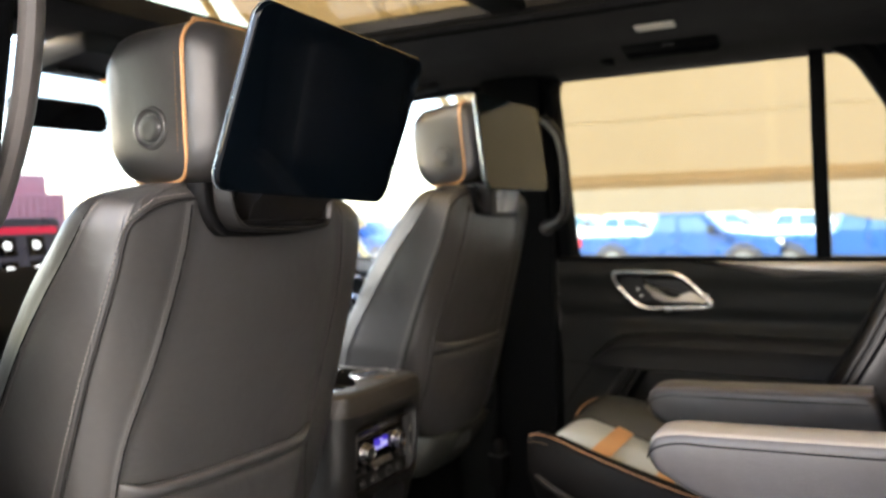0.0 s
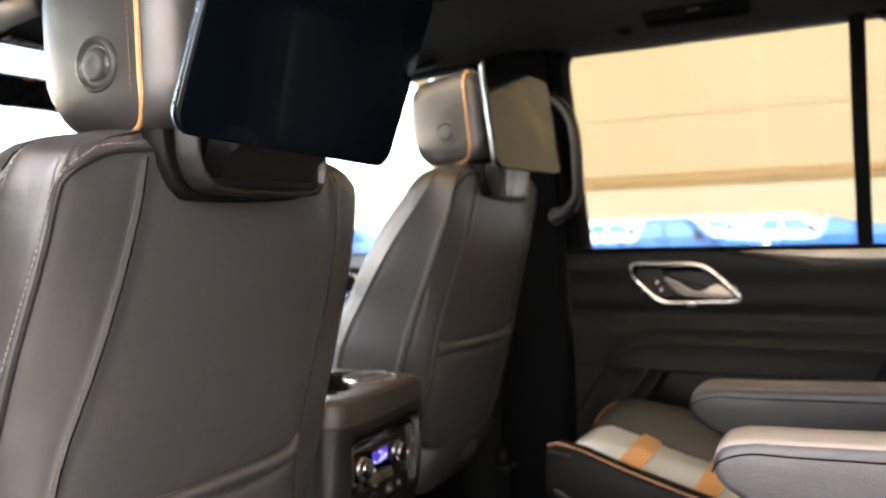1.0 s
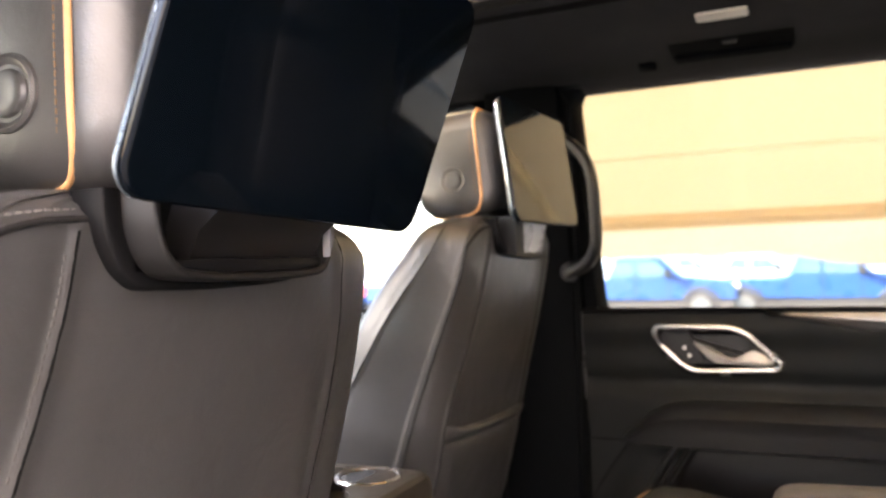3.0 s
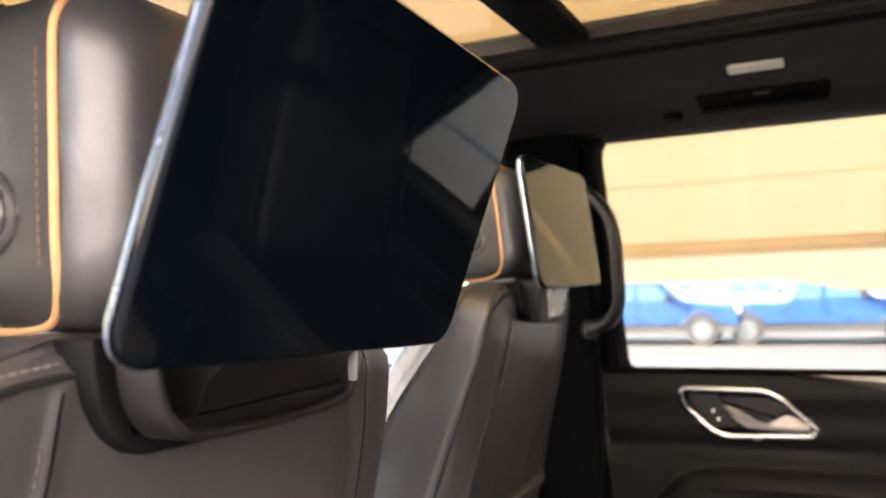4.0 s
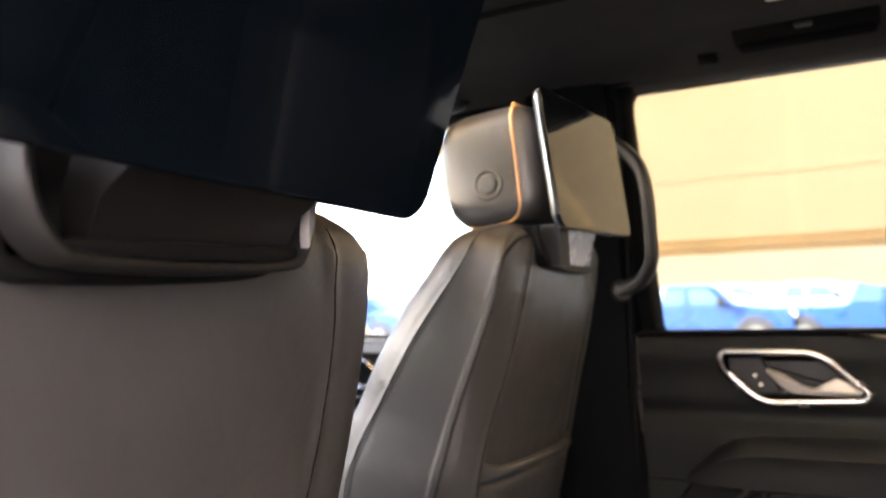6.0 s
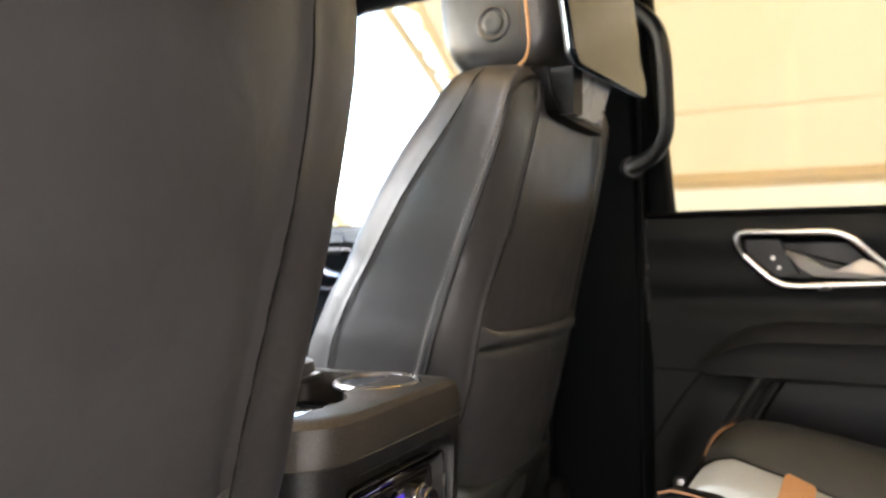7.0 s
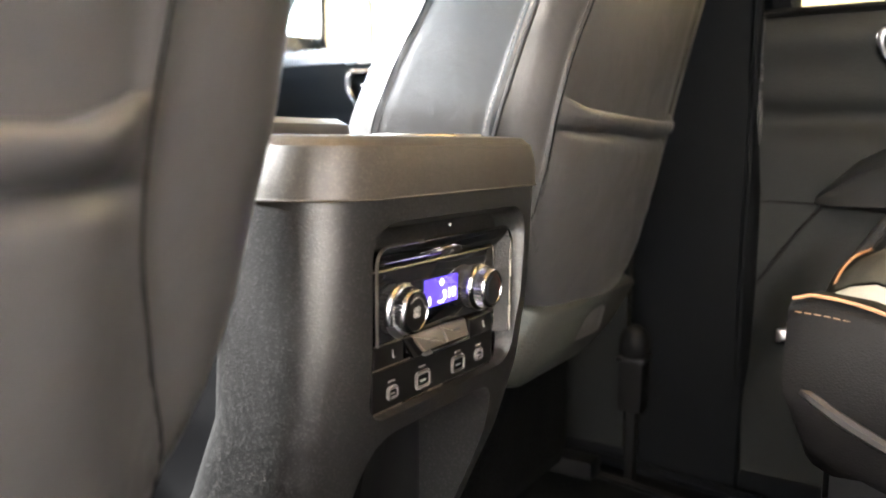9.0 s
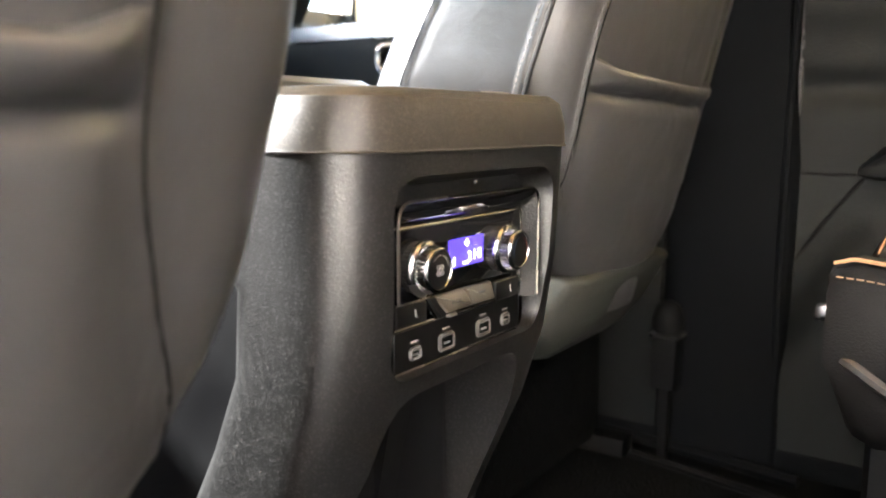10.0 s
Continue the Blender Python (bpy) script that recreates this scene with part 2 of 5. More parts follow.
# tint far deeper than such glass has, to dim sun on the seats
WINDSCREEN = pane("windscreen_glass", (0.29, 0.32, 0.33))
TINTED = pane("tinted_glass", (0.30, 0.33, 0.33))
PRIVACY = pane("dark_privacy_glass", (0.06, 0.065, 0.065))
ROOF_GLASS = pane("roof_glass", (0.76, 0.70, 0.55))


# ---- building helpers ----
BASE = {}


def thing(name, label, category, loc=(0, 0, 0), group="", kind=""):
    e = new(name)
    e.empty_display_size = 0.05
    e.location = loc
    BASE[e.name] = Vector(loc)
    return tagged(e, label, category, group, kind)


def part(name, bm, mat, parent=None, label="", sharp=40):
    """Links a bmesh, given in world places, as one mesh object under a thing or a part."""
    bmesh.ops.remove_doubles(bm, verts=bm.verts, dist=1e-6)
    bmesh.ops.recalc_face_normals(bm, faces=bm.faces)
    me = bpy.data.meshes.new(name)
    bm.to_mesh(me)
    bm.free()
    me.materials.append(mat)
    me.polygons.foreach_set("use_smooth", [True] * len(me.polygons))
    me.set_sharp_from_angle(angle=radians(sharp))
    ob = new(name, me)
    BASE[ob.name] = Vector((0, 0, 0))
    if parent:
        ob.parent = parent
        ob.matrix_parent_inverse = Matrix.Translation(-BASE[parent.name])
    return tagged(ob, label)


def solo(name, bm, mat, label, category, group="", kind="", sharp=40):
    return tagged(part(name, bm, mat, None, "", sharp), label, category, group, kind)


def loft(bm, rings, closed=True, caps=True):
    rows = [[bm.verts.new(p) for p in r] for r in rings]
    n = len(rings[0])
    for a, b in zip(rows, rows[1:]):
        for i in range(n if closed else n - 1):
            j = (i + 1) % n
            bm.faces.new((a[i], a[j], b[j], b[i]))
    if caps and closed:
        bm.faces.new(rows[0])
        bm.faces.new(rows[-1])
    return bm


def box(bm, lo, hi, bevel=0.0, seg=2):
    r = bmesh.ops.create_cube(bm, size=1)
    for v in r["verts"]:
        v.co = Vector([lo[i] + (hi[i] - lo[i]) * (v.co[i] + 0.5) for i in range(3)])
    if bevel:
        es = {e for v in r["verts"] for e in v.link_edges}
        bmesh.ops.bevel(bm, geom=list(es), offset=bevel, segments=seg, affect='EDGES', profile=0.6)
    return bm


def B():
    return bmesh.new()


def catmull(pts, m=6, closed=False):
    p = [Vector(q) for q in pts]
    n = len(p)
    out = []
    for i in range(n if closed else n - 1):
        a = p[(i - 1) % n] if closed or i else p[0]
        b, c = p[i], p[(i + 1) % n]
        d = p[(i + 2) % n] if closed or i + 2 < n else p[-1]
        for k in range(m):
            t = k / m
            out.append(0.5 * (2 * b + (c - a) * t + (2 * a - 5 * b + 4 * c - d) * t * t + (3 * b - a - 3 * c + d) * t ** 3))
    if not closed:
        out.append(p[-1])
    return out


def tube(bm, pts, r, n=8, closed=False, flat=1.0):
    """A round or oval bar along pts; r may be a list."""
    p = [Vector(q) for q in pts]
    k = len(p)
    rings, up = [], None
    for i in range(k):
        a = p[i - 1] if i or closed else p[0]
        b = p[(i + 1) % k] if i + 1 < k or closed else p[-1]
        d = (b - a).normalized()
        if up is None:
            up = d.orthogonal().normalized()
        up = (up - d * up.dot(d)).normalized()
        side = d.cross(up)
        rad = r[i] if isinstance(r, (list, tuple)) else r
        rings.append([p[i] + up * math.cos(2 * math.pi * j / n) * rad + side * math.sin(2 * math.pi * j / n) * rad * flat for j in range(n)])
    if closed:
        rings.append(rings[0])
    return loft(bm, rings, True, not closed)


def dashes(bm, pts, length=0.005, gap=0.002, r=0.0006):
    """Stitches along a path."""
    p = [Vector(q) for q in pts]
    dist = [0.0]
    for a, b in zip(p, p[1:]):
        dist.append(dist[-1] + (b - a).length)

    def at(s):
        i = min(max(int(np.searchsorted(dist, s)) - 1, 0), len(p) - 2)
        f = (s - dist[i]) / max(dist[i + 1] - dist[i], 1e-9)
        return p[i].lerp(p[i + 1], f)
    s = 0.0
    while s + length < dist[-1]:
        tube(bm, [at(s), at(s + length)], r, 4)
        s += length + gap
    return bm


def rrect(w, h, r, n=5, cx=0.0, cy=0.0):
    """A rounded rectangle, half sizes w and h."""
    out = []
    for qx, qy, a0 in ((1, 1, 0), (-1, 1, 90), (-1, -1, 180), (1, -1, 270)):
        for k in range(n + 1):
            a = radians(a0 + 90 * k / n)
            out.append((cx + qx * (w - r) + r * math.cos(a), cy + qy * (h - r) + r * math.sin(a)))
    return out


def rounded(poly, radius, n=5):
    """A polygon with rounded corners."""
    out = []
    k = len(poly)
    rads = radius if isinstance(radius, (list, tuple)) else [radius] * k
    for i in range(k):
        p, a, b = Vector(poly[i]), Vector(poly[i - 1]), Vector(poly[(i + 1) % k])
        r = min(rads[i], (a - p).length * 0.45, (b - p).length * 0.45)
        s, e = p + (a - p).normalized() * r, p + (b - p).normalized() * r
        for j in range(n + 1):
            t = j / n
            out.append(tuple((1 - t) ** 2 * s + 2 * t * (1 - t) * p + t * t * e))
    return out


def offset(poly, d):
    """The outline moved outwards by d."""
    k = len(poly)
    area = sum(poly[i][0] * poly[(i + 1) % k][1] - poly[(i + 1) % k][0] * poly[i][1] for i in range(k))
    sign = 1 if area > 0 else -1
    out = []
    for i in range(k):
        a, b = Vector(poly[i - 1]), Vector(poly[(i + 1) % k])
        t = (b - a).normalized() if (b - a).length > 1e-9 else Vector((1, 0))
        out.append((poly[i][0] + sign * d * t.y, poly[i][1] - sign * d * t.x))
    return out


def slab(bm, poly, place, steps):
    """A plate from an outline: steps are (depth, inset); place maps (u, v, depth) to the world."""
    return loft(bm, [[place(u, v, d) for u, v in offset(poly, -ins)] for d, ins in steps])


def carved(ob, cutters):
    """Takes the given shapes out of the mesh of ob, once and for all."""
    for bm in cutters:
        bmesh.ops.recalc_face_normals(bm, faces=bm.faces)
        me = bpy.data.meshes.new("cut")
        bm.to_mesh(me)
        bm.free()
        c = new("cut", me)
        md = ob.modifiers.new("cut", 'BOOLEAN')
        md.operation, md.object, md.solver = 'DIFFERENCE', c, 'EXACT'
        dg = bpy.context.evaluated_depsgraph_get()
        dg.update()
        done = bpy.data.meshes.new_from_object(ob.evaluated_get(dg))
        ob.modifiers.clear()
        old = ob.data
        ob.data = done
        bpy.data.meshes.remove(old)
        bpy.data.objects.remove(c)
        bpy.data.meshes.remove(me)
        done.set_sharp_from_angle(angle=radians(35))
    return ob


def table(pairs, soft=0.02):
    zs, vs = zip(*pairs)
    return lambda z: float(np.mean([np.interp(z + d, zs, vs) for d in (-soft, -soft / 2, 0, soft / 2, soft)]))


def lettering(name, text, size, m, mat, parent):
    """A word in the built-in font, as a mesh, laid at the pose m."""
    cu = bpy.data.curves.new("word", 'FONT')
    cu.body, cu.size, cu.align_x, cu.align_y, cu.extrude = text, size, 'CENTER', 'CENTER', 0.0001
    tmp = new("word", cu)
    dg = bpy.context.evaluated_depsgraph_get()
    dg.update()
    me = bpy.data.meshes.new_from_object(tmp.evaluated_get(dg))
    bpy.data.objects.remove(tmp)
    me.transform(m)
    bm = B()
    bm.from_mesh(me)
    bpy.data.meshes.remove(me)
    return part(name, bm, mat, parent)


# ---- outside: ground, tent, parked vehicles ----
GZ = -1.02
bm = B()
box(bm, (-600, -600, GZ - 0.3), (600, 600, GZ))
solo("ground", bm, CONCRETE, "dusty grey asphalt yard under and around the tent", "ground", kind="structure")

TENT = [(-1.8, 3.85), (-0.9, 4.25), (1.0, 4.6), (3.2, 3.95), (4.9, 2.85), (6.1, 1.9), (7.0, 1.14)]
Y0, Y1, YS = -16.0, 5.2, 3.3
prof = catmull([(x, 0, z) for x, z in TENT], 4)
tent = thing("tent", "large cream fabric tent roof on tube ribs, open at the end", "tent", (0, 0, GZ), kind="structure")
bm = B()
loft(bm, [[(p.x, y, p.z) for p in prof if p.x < 4.25] for y in np.linspace(Y0, Y1, 23)], False, False)
loft(bm, [[(p.x, y, p.z + .01) for p in prof if 3.75 < p.x < 5.3] for y in np.linspace(YS, Y1, 4)], False, False)
loft(bm, [[(p.x, y, p.z) for p in prof if p.x > 3.75] for y in np.linspace(Y0, YS, 21)], False, False)
part("membrane", bm, FABRIC, tent, "sunlit cream membrane", sharp=80)
# an unseen wing, added on the open-door side for warm light, slopes down behind the vehicle
wing = catmull([(-1.8, 0, 3.85), (-3.4, 0, 3.3), (-5.2, 0, 2.3), (-6.8, 0, 1.1)], 4)
bm = B()
loft(bm, [[(p.x, y, p.z) for p in wing] for y in np.linspace(Y0, 0.9, 9)], False, False)
part("membrane", bm, FILL_WING, tent, "unseen pale wing added to light the cabin from the left", sharp=80)
bm = B()
far = [p for p in prof if 1.2 < p.x < 4.25]
loft(bm, [[(p.x, y, p.z) for p in far] for y in np.linspace(Y1, 7.2, 4)], False, False)
loft(bm, [[(p.x, y, p.z) for p in far if p.x < 4.2] for y in np.linspace(7.2, 10.5, 4)], False, False)
part("membrane", bm, FABRIC, tent, "sunlit cream membrane of the forward bay", sharp=80)
bm = B()
for y in (6.4, 8.6):
    tube(bm, [(p.x, y, p.z - .12) for p in far if p.x < 4.2], .03, 6)
part("rib", bm, POLE, tent)
for x in (-0.9, 1.0, 3.2, 4.5, 5.5, 6.36):
    z = float(np.interp(x, [p.x for p in prof], [p.z for p in prof])) + .045
    bm = B()
    loft(bm, [[(x - .007, y, z - .050), (x + .007, y, z - .050), (x, y, z - .055)] for y in (Y0, -6.0, Y1 if x < 4.2 else YS)])
    part("seam_strip", bm, SEAM_TAPE, tent, "sewn seam of the membrane")
bm = B()
for a, b, z0, z1 in ((6.93, 7.03, 1.10, 1.20), (6.95, 7.05, 1.055, 1.095)):
    box(bm, (a, Y0, z0), (b, YS, z1), 0.015)
part("eave_beam", bm, EAVE, tent, "tan eave beam")
bm = B()
outer, inner = [], []
for y in np.linspace(Y0, Y1, 67):
    drop = 0.77 - 0.19 * min(1.0, max(0.0, (0.7 - y) / 1.06)) ** 1.5 - 0.05 * max(0.0, (-0.4 - y) / 5.0)
    outer.append((12.40, y, 2.30))
    inner.append((12.78, y, drop))
loft(bm, [outer, inner], False, False)
part("valance", bm, VALANCE, tent, "paler fabric valance beyond the eave")
part("hem", tube(B(), inner, .018, 6), VALANCE, tent, "tan hem of the far valance")
for y in (-9.0, -1.6, Y1):
    bm = B()
    low = [Vector((p.x, y, p.z - 0.22)) for p in prof if y < YS or p.x < 4.25]
    tube(bm, low, 0.055, 8)
    part("rib", bm, POLE, tent)
    bm = B()
    tube(bm, [q - Vector((0, 0, 0.55)) for q in low[2:14]], 0.04, 6)
    for a in range(2, 12, 2):
        tube(bm, [low[a] - Vector((0, 0, 0.55)), low[a + 1]], 0.025, 5)
        tube(bm, [low[a + 1], low[a + 2] - Vector((0, 0, 0.55))], 0.025, 5)
    part("truss_web", bm, POLE, tent)
# the light truss at the end of the lower slope
bm = B()
upper = [Vector((p.x, YS, p.z - .07)) for p in prof if p.x > 3.5]
lower = [q - Vector((0, 0, float(np.interp(q.x, (4.4, 5.8, 6.9), (.56, .30, .06))))) for q in upper]
tube(bm, upper, .045, 7)
tube(bm, lower, .045, 7)
for a in range(0, len(upper) - 2, 2):
    tube(bm, [upper[a], lower[a]], .022, 5)
    tube(bm, [lower[a], upper[a + 2]], .022, 5)
part("end_truss", bm, POLE, tent, "cream tube truss at the end of the slope")
# posts that carry the unseen wing
for x, y, z in ((-6.75, -9.0, 1.12), (-6.75, 0.7, 1.12)):
    part("post", tube(B(), [(x, y, GZ), (x, y, z)], 0.06, 8), POLE, tent)
for y in (-9.0, Y1):
    for x, z in ((-1.8, 3.85),) + (((6.98, 1.12),) if y < 0 else ()):
        bm = B()
        tube(bm, [(x, y, GZ), (x, y, z)], 0.06, 8)
        part("post", bm, POLE, tent)
# unseen panel, added and notched to shape the sun patch on the passenger seat
bm = B()
loft(bm, [[(x, Y1 + .02, lo), (x, Y1 + .02, hi), (x, Y1 + .05, hi), (x, Y1 + .05, lo)] for x, lo, hi in ((-2.7, 2.45, 3.35), (-2.19, 2.45, 3.55), (-2.15, 3.30, 3.58), (-1.44, 3.30, 4.0), (-1.40, 2.35, 4.0), (0.9, 2.35, 4.58), (0.94, 4.2, 4.58))])
part("sun_shaping_panel", bm, FABRIC, tent, "unseen fabric panel added to shape the sun patch on the seat")
bm = B()
tube(bm, [(0.2, Y1 + 0.05, 4.4), (7.0, Y1 + 0.05, 0.75)], 0.07, 6)
tube(bm, [(4.0, Y1 + 0.05, 3.4), (7.2, Y1 + 0.05, 0.2)], 0.05, 6)
part("brace", bm, POLE, tent, "diagonal end brace")


def pickup(x, y, paint, label, name="pickup_truck"):
    """A parked crew-cab pickup, nose towards -y, side on."""
    g = GZ
    t = thing(name, label, "pickup truck", (x, y, g), group="parked trucks")
    W, H = 1.9, 1.74
    side = [(-2.8, 0.55), (-2.8, 1.10), (-0.85, 1.12), (-0.70, 1.16), (-0.45, H), (0.75, H), (1.30, 1.20), (2.55, 1.08), (2.8, 0.95), (2.82, 0.5)]
    bm = B()
    slab(bm, rounded(side, 0.10, 3), lambda u, v, d: (x + d, y - u, g + v), [(-W / 2, 0.06), (-W / 2 + 0.12, 0), (W / 2 - 0.12, 0), (W / 2, 0.06)])
    part("body", bm, paint, t)
    for sx in (-1, 1):
        for win in ([(-0.62, 1.2), (-0.42, 1.62), (0.08, 1.62), (0.08, 1.2)], [(0.16, 1.2), (0.16, 1.62), (0.70, 1.62), (1.12, 1.2)]):
            bm = B()
            slab(bm, rounded(win, 0.05, 3), lambda u, v, d: (x + sx * (W / 2 - 0.035 + d), y - u, g + v), [(0, 0), (0.04, 0.01)])
            part("window", bm, CAR_GLASS, t)
        for wy in (-1.75, 1.85):
            bm = B()
            tube(bm, [(x + sx * (W / 2 - 0.22), y - wy, g + 0.40), (x + sx * (W / 2 + 0.03), y - wy, g + 0.40)], 0.40, 24)
            w = part("tyre", bm, TYRE, t)
            bm = B()
            tube(bm, [(x + sx * (W / 2 + 0.01), y - wy, g + 0.40), (x + sx * (W / 2 + 0.045), y - wy, g + 0.40)], 0.26, 20)
            part("rim", bm, RIM, w)
        for wy in (-1.75, 1.85):
            bm = B()
            tube(bm, [(x + sx * (W / 2 - 0.02), y - wy + .47 * math.cos(a), g + .40 + .47 * math.sin(a)) for a in np.linspace(0, math.pi, 13)], .05, 6)
            part("wheel_arch", bm, TYRE, t)
        bm = B()
        box(bm, (x + sx * (W / 2 - 0.10), y - 2.7, g + 0.34), (x + sx * (W / 2 + 0.02), y + 2.7, g + 0.58), 0.03)
        part("sill_cladding", bm, TYRE, t)
        for dy in (-0.72, 0.12, 1.02):
            bm = B()
            box(bm, (x + sx * (W / 2 - 0.02), y - dy - .008, g + 0.60), (x + sx * (W / 2 + 0.006), y - dy + .008, g + 1.16))
            part("door_gap", bm, TYRE, t)
        bm = B()
        box(bm, (x + sx * (W / 2), y - 1.06, g + 1.20), (x + sx * (W / 2 + 0.20), y - 0.95, g + 1.38), 0.03)
        part("side_mirror", bm, TYRE, t)
        bm = B()
        box(bm, (x + sx * (W / 2 - 0.16), y + 2.70, g + 0.80), (x + sx * (W / 2 + 0.01), y + 2.83, g + 1.08), 0.02)
        part("tail_light", bm, TAIL, t)
        bm = B()
        box(bm, (x + sx * (W / 2 - 0.05), y - 2.84, g + 0.82), (x + sx * (W / 2 - 0.35), y - 2.55, g + 1.0), 0.03)
        part("headlight", bm, LAMP_LENS, t)
    bm = B()
    box(bm, (x - W / 2 + 0.05, y - 2.9, g + 0.38), (x + W / 2 - 0.05, y - 2.7, g + 0.62), 0.05)
    part("bumper", bm, RIM, t)
    return t


for x, y in ((22.5, 4.72), (22.6, 0.02), (22.4, 10.5), (22.6, -5.9), (22.5, 16.4)):
    pickup(x, y, BLUE_PAINT, "blue crew-cab pickup parked in the yard")
for x, y in ((28.5, 2.2), (29.0, 8.2), (28.8, -4.0), (29.2, 14.6)):
    pickup(x, y, WHITE_PAINT, "white pickup parked behind the blue ones")
for x, y in ((35.0, 5.6), (35.2, 12.4)):
    pickup(x, y, SILVER_PAINT, "silver pickup parked beyond the white ones")

cont = thing("shipping_container", "red corrugated shipping container in the yard", "container", (16.5, 25, GZ))
bm = B()
box(bm, (13.5, 25, GZ), (17.4, 27.4, 1.95), 0.04)
part("body", bm, RED_PAINT, cont)
for k in range(15):
    bm = B()
    box(bm, (13.6 + k * 0.26, 24.95, GZ + 0.1), (13.73 + k * 0.26, 25.02, 1.85))
    part("rib", bm, RED_PAINT, cont)
bm = B()
box(bm, (15.6, 25.4, 1.95), (17.0, 27, 2.62), 0.04)
solo("crate", bm, RED_PAINT, "red steel crate on top of the container", "crate")


# ---- vehicle shell ----
bm = B()
box(bm, (-0.79, -1.75, -0.05), (0.79, 1.75, 0.0))
solo("floor", bm, CARPET_SHADED, "black carpeted vehicle floor", "floor", kind="structure")
bm = B()
prof_r = [(.316, 1.250), (.316, 1.236), (.328, 1.233), (.330, 1.226), (.358, 1.223), (.360, 1.229), (.378, 1.229), (.380, 1.219), (.42, 1.213), (.47, 1.206), (.54, 1.198),
          (.61, 1.187), (.66, 1.173), (.695, 1.158), (.735, 1.152), (.80, 1.16), (.80, 1.262), (.316, 1.262)]
for s in (1, -1):
    loft(bm, [[(s * x, y, z) for x, z in prof_r] for y in np.linspace(-1.72, 1.16, 10)])
box(bm, (-.316, 0.90, 1.215), (.316, 1.22, 1.262), 0.012)
box(bm, (-.316, -1.72, 1.215), (.316, -0.70, 1.262), 0.012)
solo("ceiling", bm, HEADLINER, "black cloth headliner round the glass roof", "ceiling", kind="structure", sharp=25)
bm = B()
box(bm, (-.316, 0.272, 1.232), (.316, 0.350, 1.252), 0.008)
solo("trim", bm, PILLAR, "black cross bar between the two roof panes", "trim", kind="structure")
for name, a, b in (("window_1", -0.70, 0.28), ("window_2", 0.335, 0.90)):
    bm = B()
    box(bm, (-.315, a, 1.2535), (.315, b, 1.257))
    w = solo(name, bm, ROOF_GLASS, "clear glass roof pane", "window", kind="structure")
    w.visible_shadow = False


def tumble(z):
    """Half width of the cabin at the side windows."""
    return 0.775 - 0.155 * max(0.0, z - 0.70)


HOLE = rounded([(.345, .702), (.371, 1.165), (-.285, 1.158), (-.36, 1.035), (-.52, .702)], [.018, .05, .05, .2, .03], 6)


def side_frame(name, hole, wide, label, s=1):
    """The painted door frame round a side window, with its reveal."""
    bm = B()
    out = offset(hole, wide)
    rings = [[(s * (tumble(v) + 0.055), u, v) for u, v in hole], [(s * (tumble(v) + 0.004), u, v) for u, v in hole],
             [(s * (tumble(v) - 0.006), u, v) for u, v in offset(hole, 0.006)], [(s * (tumble(v) - 0.006), u, v) for u, v in offset(hole, wide * 0.6)],
             [(s * (tumble(v) + 0.012), u, v) for u, v in out], [(s * (tumble(v) + 0.055), u, v) for u, v in out]]
    loft(bm, rings + [rings[0]], True, False)
    return bm


# rear right door
door = thing("door_1", "closed rear door with black trim, chrome handle and clear window", "door", (.78, -.1, 0), kind="structure")
part("window_frame", side_frame("frame", HOLE, 0.05, ""), PILLAR, door)
bm = B()
slab(bm, offset(HOLE, 0.006), lambda u, v, d: (tumble(v) + 0.03 + d, u, v), [(0, 0), (0.004, 0)])
g = part("pane", bm, DOOR_GLASS, door)
g.visible_shadow = False
bm = B()
loft(bm, [[(tumble(z) + d, y, z) for d, y in ((-.004, -.217 + o), (-.004, -.246 + o), (.045, -.246 + o), (.045, -.217 + o))] for z, o in ((.69, -.008), (.93, -.002), (1.17, .002))])
part("divider", bm, PILLAR, door)


def door_x(y, z):
    """The inner face of the door trim."""
    x = 0.768
    x -= 0.010 * math.exp(-((z - 0.665) / 0.03) ** 2)
    x += 0.012 * math.exp(-((z - 0.555) / 0.022) ** 2)
    x -= 0.018 * math.exp(-((z - 0.47) / 0.06) ** 2) * (1 / (1 + math.exp((y - 0.26) / 0.02)))
    x -= 0.030 / (1 + math.exp((z - 0.36) / 0.02)) * (1 / (1 + math.exp((y - 0.30 + 0.5 * (z - 0.36)) / 0.012)))
    return x


BEZEL = rounded([(.236, .671), (.074, .670), (.000, .599), (.010, .588), (.172, .581), (.232, .640)], [.014, .03, .012, .012, .03, .02], 5)
POCKET = rounded([(.160, .447), (.222, .345), (.232, .300), (-.66, .300), (-.66, .447)], 0.02, 3)


def inside(poly, u, v):
    hit = False
    for (a, b), (c, d) in zip(poly, poly[1:] + poly[:1]):
        if (b > v) != (d > v) and u < (c - a) * (v - b) / (d - b) + a:
            hit = not hit
    return hit


bm = B()
ysd, zsd = np.linspace(-0.75, 0.383, 170), np.linspace(0.03, 0.700, 130)
rows = [[bm.verts.new((door_x(y, z), y, z)) for y in ysd] for z in zsd]
for a, b, z in zip(rows, rows[1:], zsd):
    for i in range(len(a) - 1):
        u, v = ysd[i] + .0033, z + .0026
        if not (inside(BEZEL, u, v) or inside(POCKET, u, v)):
            bm.faces.new((a[i], a[i + 1], b[i + 1], b[i]))
for v in [v for v in bm.verts if not v.link_faces]:
    bm.verts.remove(v)
panel = part("trim_panel", bm, TRIM_BLACK, door, "soft black door panel", 50)
bm = B()
box(bm, (.825, -.75, .03), (.835, .383, .70))
box(bm, (.765, -.75, .02), (.835, .383, .03))
box(bm, (.765, .383, .02), (.835, .389, .70))
